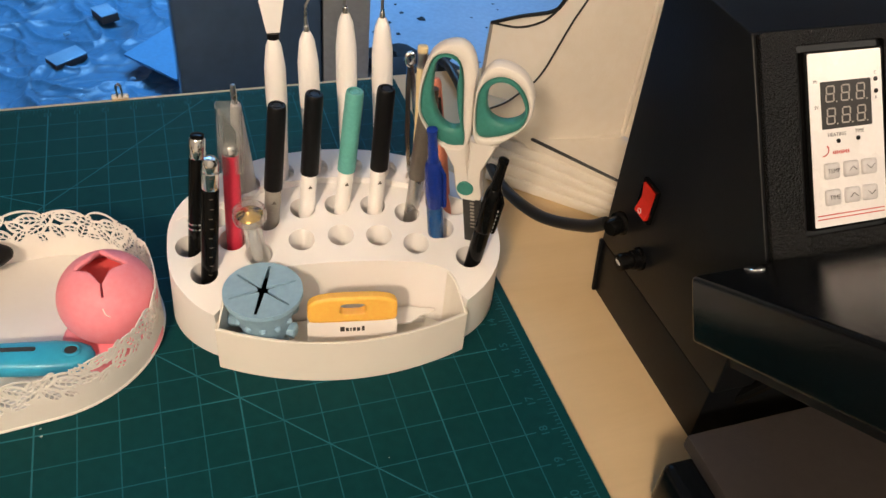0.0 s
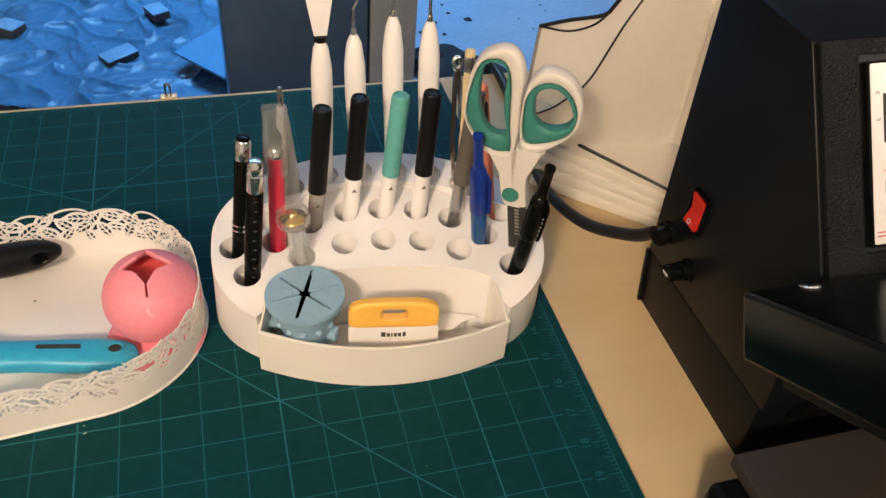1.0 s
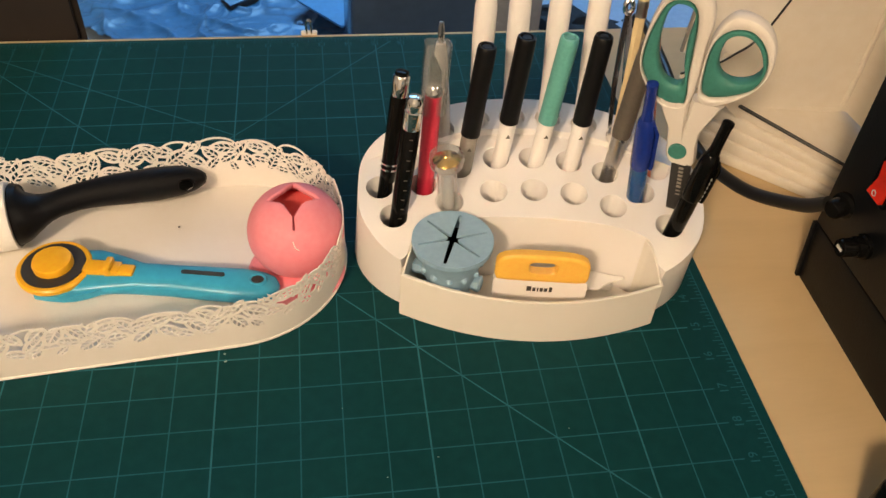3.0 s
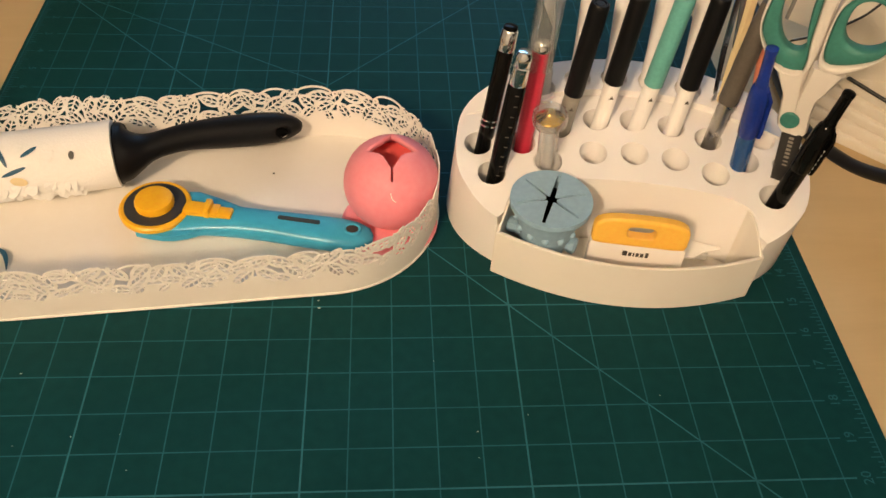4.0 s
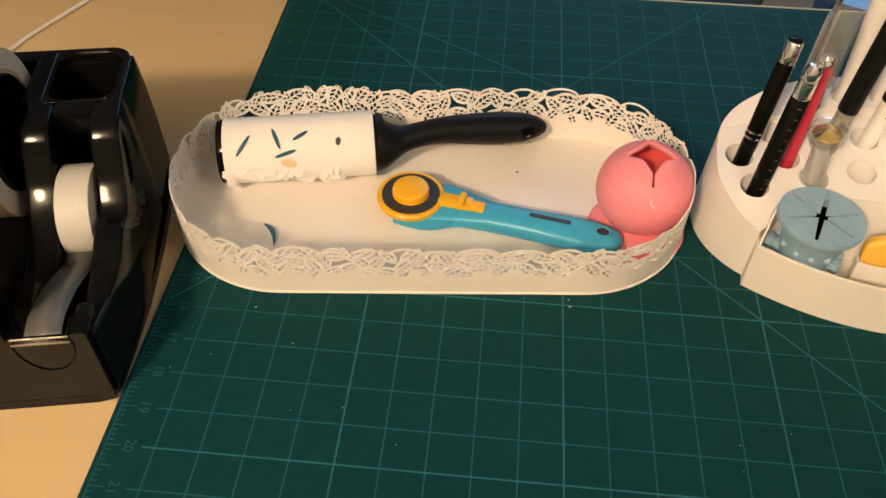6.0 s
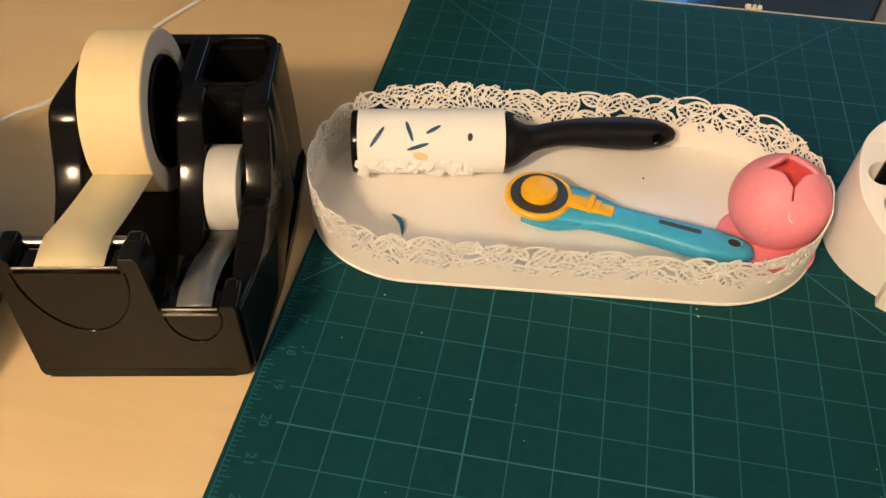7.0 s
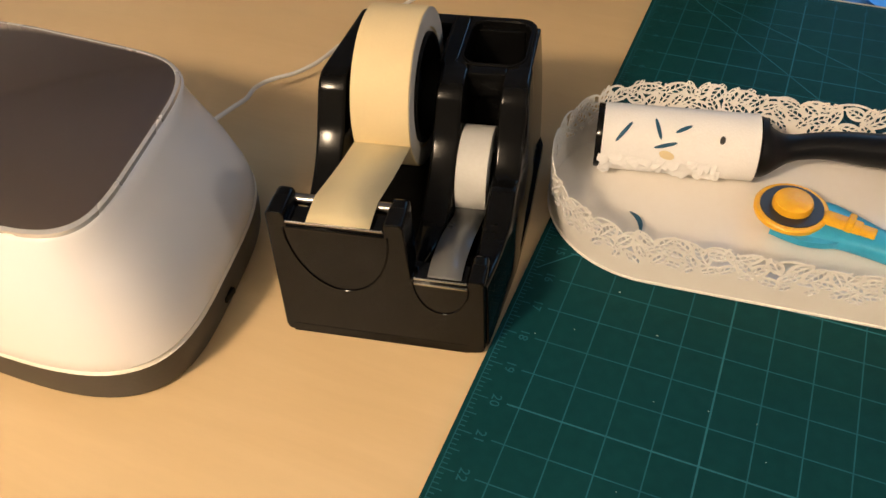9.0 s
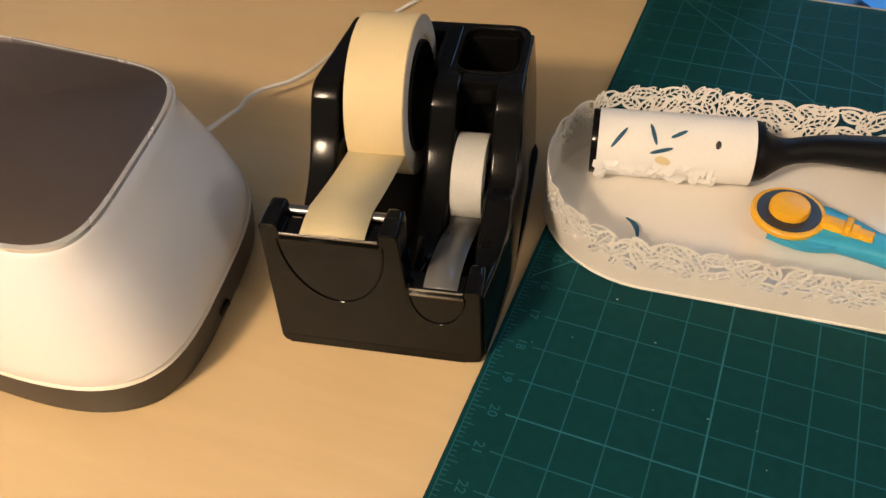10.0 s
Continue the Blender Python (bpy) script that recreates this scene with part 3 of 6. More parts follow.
part("clear_cap", loft([[(x * k, y * k, z) for x, y in rounded(0.0082, 0.0052, 0.002, 3)] for k, z in ((1.0, n * 0.66), (1.0, n - 0.001), (0.9, n))] +
     [[(x * 0.82, y * 0.8, z) for x, y in rounded(0.0082, 0.0052, 0.002, 3)] for z in (n - 0.0015, n * 0.66)], cap0=False), M["clear"], knife, "clear plastic cap")

# translucent tapered tool behind the knife
m, n = stand("knife", (0.1015, 0.133, 0.145))
ob = thing("piercing_tool", "frosted grey plastic tool with a steel tip", "craft tool", m)
part("handle", lathe([(0.0078, 0), (0.0085, 0.02), (0.0078, n * 0.55), (0.0045, n * 0.92), (0.003, n)], 22), M["frosted"], ob)
part("core", lathe([(0.004, 0.002), (0.004, n * 0.6), (0.002, n * 0.95)], 14), M["grey"], ob)
part("tip", lathe([(0.002, n - 0.001), (0.0022, n + 0.008), (0.0016, n + 0.014), (0, n + 0.015)], 14), M["steel"], ob)

# little glass bottle with a gold stopper
m, n = stand("bottle", (0.0990, 0.0705, 0.1015), 0.048)
bot = thing("pin_bottle", "small clear bottle with a round gold-centred stopper", "bottle", m)
part("vial", lathe([(0.0085, 0), (0.0092, 0.002), (0.0090, 0.014), (0.0066, 0.019), (0.0064, n - 0.012), (0.0072, n - 0.010)], 28), M["clear"], bot)
part("core", lathe([(0.0035, 0.010), (0.0040, 0.016), (0.0040, n - 0.014)], 16), M["frosted"], bot)
part("stopper", lathe([(0.0072, n - 0.010), (0.0108, n - 0.007), (0.0114, n - 0.003), (0.0108, n + 0.001), (0.0085, n + 0.003), (0, n + 0.0035)], 32), M["clear"], bot)
part("gold_disc", lathe([(0, n - 0.0055), (0.0070, n - 0.0055), (0.0090, n - 0.003), (0.0070, n - 0.001), (0.0045, n), (0.003, n + 0.0018), (0, n + 0.002)], 28), M["gold"], bot)

# grey pen, pencil, tweezers and salmon pen
m, n = stand("p4", (0.2315, 0.106, 0.160))
pen = thing("brush_pen", "silver-grey pen with a long taupe cap", "pen", m)
part("barrel", lathe([(0.0042, 0), (0.0050, 0.003), (0.0054, n * 0.45), (0.0058, n * 0.5)], 22), M["steel"], pen)
part("cap", lathe([(0.0060, n * 0.5), (0.0066, n * 0.52), (0.0064, n * 0.9), (0.005, n)], 22), M["brown_grey"], pen)
m, n = stand("t5", (0.2335, 0.137, 0.1755), 0.03)
pencil = thing("pencil", "cream pencil with a worn eraser in a metal ferrule", "pencil", m)
part("shaft", lathe([(0.0035, 0), (0.0037, 0.004), (0.0037, n - 0.016)], 6), M["masking"], pencil)
part("ferrule", lathe([(0.0037, n - 0.016), (0.0040, n - 0.0155), (0.0036, n - 0.011), (0.0040, n - 0.010), (0.0037, n - 0.005)], 18), M["steel"], pencil)
part("eraser", lathe([(0.0037, n - 0.005), (0.0038, n - 0.001), (0.003, n), (0, n)], 18), M["masking"], pencil)
m, n = stand("t5", (0.2245, 0.1355, 0.163), 0.034)
tw = thing("tweezers", "bright steel tweezers with a looped end", "tweezers", m)
for s in (-1, 1):
    part("arm", loft([[(s * (0.0008 + 0.003 * math.sin(math.pi * z)) - w, -0.0006, n * z), (s * (0.0008 + 0.003 * math.sin(math.pi * z)) + w, -0.0006, n * z),
                      (s * (0.0008 + 0.003 * math.sin(math.pi * z)) + w, 0.0006, n * z), (s * (0.0008 + 0.003 * math.sin(math.pi * z)) - w, 0.0006, n * z)]
                     for z, w in ((0, 0.0004), (0.3, 0.0012), (0.6, 0.0018), (0.9, 0.0018), (1, 0.0014))]), M["chrome"], tw)
part("loop", tube([(0.0026 * math.cos(a), 0, n + 0.003 + 0.0042 * math.sin(a)) for a in [2 * math.pi * i / 18 for i in range(18)]], 0.0018, 8, True), M["chrome"], tw)
m, n = stand("salmon", (0.2385, 0.118, 0.160))
pen = thing("highlighter", "salmon pink slim pen", "pen", m)
part("barrel", lathe([(0.0036, 0), (0.0042, 0.003), (0.0042, n * 0.7), (0.0037, n * 0.72), (0.0034, n - 0.003), (0.002, n)], 20), M["salmon"], pen)
part("clip", box(0.0020, 0.0012, 0.03, (0, -0.0046, n * 0.7)), M["dark_grey"], pen)

# blue and black retractable pens
def clicker(key, top, low_mat, up_mat, label, fat=0.0064):
    m, n = stand(key, top, 0.024)
    pen = thing("retractable_pen", label, "pen", m, "retractable pens")
    part("barrel", lathe([(0.003, 0), (fat * 0.86, 0.006), (fat * 0.92, n * 0.42), (fat * 0.90, n * 0.5)], 24), M[low_mat], pen)
    part("upper_barrel", lathe([(fat * 0.92, n * 0.5), (fat, n * 0.51), (fat * 1.02, n * 0.60), (fat * 0.96, n * 0.74), (fat * 0.82, n * 0.785), (fat * 0.58, n * 0.80)], 24), M[up_mat], pen)
    part("button", lathe([(fat * 0.62, n * 0.795), (fat * 0.64, n * 0.81), (fat * 0.56, n * 0.83), (fat * 0.54, n - 0.004), (fat * 0.60, n - 0.003), (fat * 0.56, n - 0.0008), (fat * 0.3, n), (0, n)], 20), M[up_mat], pen)
    bm = loft([[(x + fat * 0.75 + d, y - fat * 0.55, z) for x, y in rounded(0.0012, 0.0019, 0.0006, 2)] for z, d in ((n * 0.50, 0.0008), (n * 0.53, 0.0014), (n * 0.72, 0.0016), (n * 0.775, -0.0012))])
    part("clip", bm, M[up_mat], pen)
    return pen


bp = clicker("blue", (0.2170, 0.0585, 0.1600), "blue_clear", "blue", "translucent blue retractable ballpoint pen", 0.0064)
bk = clicker("black", (0.2610, 0.0373, 0.1455), "black", "black", "glossy black retractable pen leaning outward")
for i in range(6):
    part("lettering", box(0.0018, 0.0004, 0.0015, (0.0042, -0.0044, 0.062 + i * 0.0035)), M["print_white"], bk)

# ---- scissors ----
shears = thing("scissors", "white-handled scissors lined with green rubber, standing blades down", "scissors")


sz_ = Vector((0, -0.04, 1)).normalized()
sx_ = Vector((0.88, -0.475, 0))
sx_ = (sx_ - sz_ * sx_.dot(sz_)).normalized()
sy_ = sz_.cross(sx_)
SH = Matrix(((sx_.x, sy_.x, sz_.x, 0.2612), (sx_.y, sy_.y, sz_.y, 0.0540), (sx_.z, sy_.z, sz_.z, 0.0), (0, 0, 0, 1)))
# local x across, z up along the blades, y the thickness
for s in (-1, 1):
    bm = loft([[(x - w, 0.0011 * s - 0.0009, z), (x + w, 0.0011 * s - 0.0009, z), (x + w, 0.0011 * s + 0.0009, z), (x - w, 0.0011 * s + 0.0009, z)]
               for x, w, z in ((-0.001 + 0.001 * s, 0.0048, 0.026), (-0.0066, 0.0062, 0.062), (-0.0138, 0.0064, 0.108))], m=SH)
    part("blade", bm, M["dark_grey"], shears, "dark coated steel blade")
for i in range(8):
    part("lettering", box(0.0030, 0.0003, 0.0017 if i < 6 else 0.0009, (-0.0118 + i * 0.00046, -0.0024, 0.096 - i * 0.0030), m=SH), M["grey"], shears)


def band(outer, inner, thick, m):
    """A flat rounded band between two closed outlines in the plane of the scissors."""
    rings = []
    for p, q in zip(outer, inner):
        p, q = Vector(p), Vector(q)
        mid, arm = (p + q) / 2, (p - q) / 2
        ring = []
        for j in range(14):
            w = 2 * math.pi * j / 14
            c, s = math.cos(w), math.sin(w)
            c, s = math.copysign(abs(c) ** 0.6, c), math.copysign(abs(s) ** 0.6, s)
            ring.append(m @ (mid + arm * c + Vector((0, thick * s, 0))))
        rings.append(ring)
    return loft(rings + rings[:1], False, False)


def ring_curve(keys, centre, n=64):
    """A closed smooth outline through keys (millimetres across and up), sampled at even turns about a centre."""
    k = len(keys)
    pts = [Vector((x / 1000, 0, z / 1000)) for x, z in keys]
    fine = []
    for i in range(k):
        a, b, c, d = (pts[(i + j) % k] for j in (-1, 0, 1, 2))
        for q in range(12):
            t = q / 12
            fine.append(0.5 * (2 * b + (c - a) * t + (2 * a - 5 * b + 4 * c - d) * t * t + (3 * b - a - 3 * c + d) * t ** 3))
    polar = sorted((math.atan2(p.z - centre[1] / 1000, p.x - centre[0] / 1000), math.hypot(p.x - centre[0] / 1000, p.z - centre[1] / 1000)) for p in fine)
    turns, far = [p[0] for p in polar], [p[1] for p in polar]
    out = []
    for i in range(n):
        w = -math.pi + 2 * math.pi * (i + 0.5) / n
        r = np.interp(w, turns, far, period=2 * math.pi)
        out.append((centre[0] / 1000 + r * math.cos(w), 0, centre[1] / 1000 + r * math.sin(w)))
    return out


# for each loop: its middle, the outer outline, the seam of the lining, and the finger opening
LEFT_LOOP = ((-39, 179),
             ((-35, 219.2), (-43.6, 216), (-50.2, 209.6), (-54.5, 197.2), (-56.1, 179), (-55, 165.5), (-49, 153.3), (-39.6, 143.2), (-31.3, 140), (-24, 141.5), (-20, 148), (-19.6, 166), (-21, 186), (-21, 200.4), (-24, 211), (-28.8, 217.4)),
             ((-43, 210), (-36.5, 210), (-32.2, 205.6), (-29.6, 196.8), (-27.7, 181), (-25.8, 164), (-23, 146), (-31.4, 141.8), (-39.3, 145.4), (-49, 156.4), (-53.8, 165.7), (-54.3, 181), (-51.8, 196.3), (-48.6, 206.3)),
             ((-42.4, 208), (-35, 206.9), (-32, 202.3), (-32.6, 188), (-30.6, 173.3), (-27.4, 161), (-32, 156.9), (-39, 159.6), (-44.2, 168.2), (-47.4, 181), (-47.6, 197), (-45.8, 205)))
RIGHT_LOOP = ((-1, 183),
              ((-10.2, 209.4), (0.8, 208.5), (9.8, 202.8), (15.6, 192.7), (17.2, 181.8), (15.5, 173), (9.2, 162.4), (-0.2, 152.6), (-9.6, 148.4), (-16.6, 151), (-19.6, 165.7), (-20.2, 182.5), (-19.5, 193.6), (-15.8, 203.8)),
              ((-8.5, 200.4), (-0.3, 201), (7.5, 195.6), (13.1, 185.6), (14, 175.8), (10.8, 166.5), (1.5, 159.2), (-8.5, 154.8), (-13.7, 154.8), (-16.8, 159.6), (-18.6, 176), (-18.3, 187.8), (-14.9, 195.8)),
              ((-6.6, 197.4), (0.2, 197.1), (6.6, 192.1), (11.1, 183.4), (11.7, 177), (7.9, 171.3), (-0.1, 168.5), (-7.5, 170.5), (-11.6, 176.3), (-12.8, 185.9), (-11.4, 193.5)))
for mid, rim_, seam, gap in (LEFT_LOOP, RIGHT_LOOP):
    o1, o2, o3 = (ring_curve(v, mid) for v in (rim_, seam, gap))
    hnd = part("handle", band(o1, o2, 0.0056, SH), M["handle_white"], shears, "white plastic finger loop")
    part("lining", band([tuple(Vector(p) * 1.02 - Vector(q) * 0.02) for p, q in zip(o2, o3)], o3, 0.0052, SH), M["teal_dark"], hnd, "green rubber lining")
for lift, pts in ((0.0, ((-0.0400, -0.0198, 0.1460), (-0.0330, -0.0192, 0.1345), (-0.0282, -0.0180, 0.1267), (-0.0262, -0.0160, 0.1170), (-0.0248, -0.0125, 0.1085), (-0.0232, -0.0095, 0.1040), (-0.0205, -0.0090, 0.1015))),
                  (0.0004, ((-0.0196, -0.0004, 0.1500), (-0.0192, -0.0035, 0.1410), (-0.0188, -0.0084, 0.1282), (-0.0180, -0.0078, 0.1180), (-0.0170, -0.0058, 0.1090), (-0.0160, -0.0052, 0.1050), (-0.0150, -0.0060, 0.1030)))):
    bm = loft([[((a + b) / 2 + w * (b - a) / 2, y * 0.0048 - lift, z) for w, y in ((-0.8, -1), (0.8, -1), (1, -0.55), (1, 0.55), (0.8, 1), (-0.8, 1), (-1, 0.55), (-1, -0.55))] for a, b, z in pts], m=SH)
    part("shank", bm, M["handle_white"], shears)
part("pivot", lathe([(0.0052, -0.0066), (0.0057, -0.0060), (0.0057, 0.0060), (0.0052, 0.0066)], 28, SH @ pose(-0.0178, 0, 0.1115, 90)), M["teal_dark"], shears, "round green pivot cover")

# ---- in the drawer: silicone cup, scraper, white spatula ----
CUP = pose(0.1005, 0.0350, 0.0045, 0, 0, 10)
cup = thing("silicone_cup", "pale blue silicone cup with a slit star lid and suction feet", "cup", CUP)
part("body", lathe([(0.0150, 0.0), (0.0160, 0.004), (0.0130, 0.012), (0.0160, 0.025), (0.0190, 0.0380), (0.0216, 0.0490), (0.0228, 0.0520), (0.0246, 0.0530), (0.0258, 0.0540), (0.0262, 0.0550), (0.0262, 0.0567), (0.0235, 0.0567), (0.0212, 0.0540), (0.0208, 0.0470), (0, 0.0465)], 48), M["silicone"], cup)
star = []
for i in range(6):
    w = radians(60 * i - 1)
    d, e = Vector((math.cos(w), math.sin(w))), Vector((-math.sin(w), math.cos(w)))
    q = 0.0017 if i % 3 == 1 else 0.0011
    star += [tuple(d * 0.0048 - e * q), tuple(d * 0.0228 - e * q * 0.6), tuple(d * 0.0228 + e * q * 0.6), tuple(d * 0.0048 + e * q)]
    w += radians(30)
    star.append((0.0034 * math.cos(w), 0.0034 * math.sin(w)))
part("lid", plate([ring_of(0, 0, 0.0261, 56), star], 0.0567, 0.0587), M["silicone"], cup, "lid with six slits")
# black disc below the slits stands in for the shade inside the cup
part("inside", lathe([(0, 0.0490), (0.0206, 0.0490)], 32), M["black_matt"], cup)
for i in range(6):
    w = radians(60 * i + 22)
    cw, sw = math.cos(w), math.sin(w)
    reach = 0.70 if math.sin(w + radians(10)) < -0.75 else 0.80 if math.sin(w + radians(10)) < -0.3 else 0.98
    rings = []
    for r, hw, z, th in ((0.006, 0.0070, 0.0230, 0.0075), (0.014, 0.0060, 0.0235, 0.0060), (0.0195, 0.0036, 0.0240, 0.0040), (0.0225, 0.0048, 0.0245, 0.0050), (0.0262, 0.0054, 0.0250, 0.0052), (0.0276, 0.0040, 0.0250, 0.0040)):
        rings.append([(r * reach * cw - e * hw * sw, r * reach * sw + e * hw * cw, z + d * th) for e, d in ((-1, 0), (-0.7, 0.8), (0, 1), (0.7, 0.8), (1, 0), (0.7, -0.8), (0, -1), (-0.7, -0.8))])
    part("suction_foot", loft(rings), M["silicone"], cup)
for i in range(12):
    w = radians(30 * i + 8)
    nm, _ = between(Vector((0.0165 * math.cos(w), 0.0165 * math.sin(w), 0.0395)), Vector((0.03 * math.cos(w), 0.03 * math.sin(w), 0.0330)))
    part("nub", lathe([(0.0027, 0.0), (0.0024, 0.0032), (0.0017, 0.0046), (0.0008, 0.0051), (0, 0.0052)], 14, nm), M["silicone"], cup)

SCR = pose(0.1570, 0.0165, 0.0045, -4, 0, -9.5)
scr = thing("scraper", "white plastic scraper with an amber grip, standing in the drawer", "scraper", SCR)
UP = pose(0, 0, 0, 90)
part("blade", plate([rounded(0.0305, 0.0175, 0.002, 4, 0, 0.0175)], -0.0031, 0.0031, UP), M["white"], scr, "white lower half")
def soft_ring(hx, hy, p, y, thick, grow=0.0, n=56, flat=0.0):
    """A rounded ring in the plane of the scraper, at the given depth."""
    out = []
    for i in range(n):
        w = 2 * math.pi * i / n
        c, s = math.cos(w), math.sin(w)
        q = p if s > 0 or not flat else flat
        r = (abs(c / (hx + grow)) ** q + abs(s / (hy + grow)) ** q) ** (-1 / q)
        out.append((r * c, thick, y + r * s))
    return out


grip = [soft_ring(0.0305, 0.0114, 3.3, 0.0448, d, g, flat=11) for d, g in ((-0.0038, -0.0026), (-0.0035, -0.0011), (-0.0027, -0.0003), (0.0, 0.0), (0.0027, -0.0003), (0.0035, -0.0011), (0.0038, -0.0026))]
grip += [soft_ring(0.0090, 0.0046, 3.6, 0.0456, d, g) for d, g in ((0.0038, 0.0005), (0.0033, 0.0), (-0.0033, 0.0), (-0.0038, 0.0005))]
part("grip", loft(grip + grip[:1], False, False), M["scraper"], scr, "amber upper grip with a slot")
# the maker's mark as plain dark bars
for x, w, hgt in ((-0.0070, 0.0030, 0.0040), (-0.0036, 0.0020, 0.0030), (-0.0012, 0.0010, 0.0030), (0.0012, 0.0020, 0.0030), (0.0040, 0.0022, 0.0030), (0.0072, 0.0020, 0.0040)):
    part("logo_mark", box(w, 0.0003, hgt, (x, -0.0033, 0.0255)), M["print_dark"], scr)
sp = thing("plastic_spatula", "small translucent white plastic spatula lying in the drawer", "spatula", pose(0.201, 0.036, 0.0048, 0, 0, -14))
part("spatula_head", plate([[(-0.012, -0.007), (0.004, -0.008), (0.012, -0.002), (0.022, 0.0004), (0.022, 0.0024), (0.012, 0.005), (0.002, 0.009), (-0.012, 0.008)]], 0, 0.0014, pose(0, 0, 0.008, 0, -12, 0)), M["white"], sp)
part("rib", box(0.030, 0.0022, 0.006, (0, 0.002, 0), 0.0006), M["frosted"], sp)

# ---- the lace tray ----
TRAY = pose(-0.1437, 0.0797, 0, 0, 0, 5.4)
TL, TRAD = 0.1782, 0.079
tray = thing("lace_tray", "cream metal oval tray with a cut-out leaf lace rim", "tray", TRAY)
PERIM = 4 * (TL - TRAD) + 2 * math.pi * TRAD


def round_tray(s):
    """Place and outward direction on the tray's outline, s metres along it from the front's left."""
    a, b = 2 * (TL - TRAD), math.pi * TRAD
    s %= PERIM
    if s < a:
        return (-(TL - TRAD) + s, -TRAD), (0, -1)
    s -= a
    if s < b:
        w = -math.pi / 2 + s / TRAD
        return (TL - TRAD + TRAD * math.cos(w), TRAD * math.sin(w)), (math.cos(w), math.sin(w))
    s -= b
    if s < a:
        return (TL - TRAD - s, TRAD), (0, 1)
    s -= a
    w = math.pi / 2 + s / TRAD
    return (-(TL - TRAD) + TRAD * math.cos(w), TRAD * math.sin(w)), (math.cos(w), math.sin(w))


def on_wall(s, z):
    (px, py), (nx, ny) = round_tray(s)
    out = -0.0004 + (0.0040 * abs(ny) - 0.0012) * z / 0.045
    return (px + nx * out, py + ny * out, z)


# the rim: a scalloped sheet pierced with leaf cells and small gaps between the leaves
NS = 2300
STEP, Z0, ZL, Z1 = PERIM / NS, 0.0018, 0.0165, 0.0498
NZ = int((Z1 - ZL) / STEP)
gs, gz = np.meshgrid(np.arange(NS + 1) * STEP, ZL + np.arange(NZ + 1) * STEP, indexing="ij")
rng = random.Random(23)
line_s = np.arange(NS + 1) * STEP
crest = np.full(NS + 1, 0.0373)
at, buds = 0.0, []
while at < PERIM - 0.012:
    w = min(rng.uniform(0.017, 0.031), PERIM - at)
    peak = rng.uniform(0.0437, 0.0478)
    arch = 0.0373 + (peak - 0.0373) * np.sqrt(np.clip(1 - ((line_s - at - w / 2) / (w * 0.54)) ** 2, 0, 1))
    crest = np.maximum(crest, arch)
    if rng.random() < 0.6:
        buds.append((at + rng.uniform(-0.002, 0.002), 0.0393 + rng.uniform(0, 0.002), rng.uniform(0.0022, 0.0032)))
    at += w
crest[-1] = crest[0]
top_edge = crest[:, None] - gz
leaves = []
for i in range(9000):
    cs, cz = rng.uniform(0, PERIM), rng.uniform(0.0205, 0.0420)
    if all(math.hypot((cs - q[0] + PERIM / 2) % PERIM - PERIM / 2, cz - q[1]) > 0.0086 for q in leaves):
        ln = rng.uniform(0.0145, 0.0185) * (0.85 if cz < 0.024 else 1.0)
        lean = rng.choice((0.7, 1.0, 2.1, 2.45, -0.8, 3.9, 0.2, 2.95)) + rng.gauss(0, 0.2)
        leaves.append((cs, cz, ln, ln * rng.uniform(0.58, 0.70), lean))
rng.shuffle(leaves)
reach = np.full(gs.shape, -0.02)
cells = np.zeros(gs.shape)
inside = np.zeros(gs.shape, bool)
for cs, cz, ln, wd, turn in leaves:
    ds = (gs - cs + PERIM / 2) % PERIM - PERIM / 2
    near = (np.abs(ds) < 0.013) & (np.abs(gz - cz) < 0.013)
    a, b = ds[near], gz[near] - cz
    x, y = a * math.cos(turn) + b * math.sin(turn), np.abs(-a * math.sin(turn) + b * math.cos(turn))
    u = np.clip((x / ln) + 0.5, 0, 1)
    edge = wd / 2 * 1.28 * np.sqrt(u) * (1 - u ** 2.2) ** 0.9 - y
    edge = np.where(np.abs(x) > ln / 2, np.minimum(edge, ln / 2 - np.abs(x)), edge)
    pitch = 0.0040
    vein = np.abs(((x - 0.8 * y) / pitch) % 1 - 0.5) * pitch
    f = np.maximum(np.maximum(0.00072 - edge, 0.00066 - 0.00025 * u - y), 0.00046 - vein)
    on = edge > 0
    cells[near] = np.where(on, f, cells[near])
    reach[near] = np.maximum(reach[near], edge)
    inside[near] |= on
# open gaps between the leaves in the upper part, solid sheet lower down
between_leaves = np.where(gz > 0.0255, 0.0014 + reach, 0.001)
solid = np.where(inside, cells, between_leaves)
solid = np.where(top_edge > 0, np.maximum(solid, 0.00130 - top_edge), solid)
tips = np.where(inside & (top_edge > -0.0026) & (gz < 0.0488), cells, -0.001)
solid = np.where(top_edge > 0, solid, np.maximum(top_edge, tips))
for cs, cz, r in buds:
    d = np.hypot((gs - cs + PERIM / 2) % PERIM - PERIM / 2, gz - cz)
    solid = np.where(d < r + 0.0004, np.minimum(r - d, d - 0.00075), solid)
solid = np.where(gz < 0.0178, np.maximum(solid, 0.0178 - gz), solid)
solid[-1] = solid[0]
verts, faces, known = [], [], {}


def corner(i, j):
    i %= NS
    if (i, j) not in known:
        known[(i, j)] = len(verts)
        verts.append(on_wall(i * STEP, ZL + j * STEP if j >= 0 else Z0))
    return known[(i, j)]


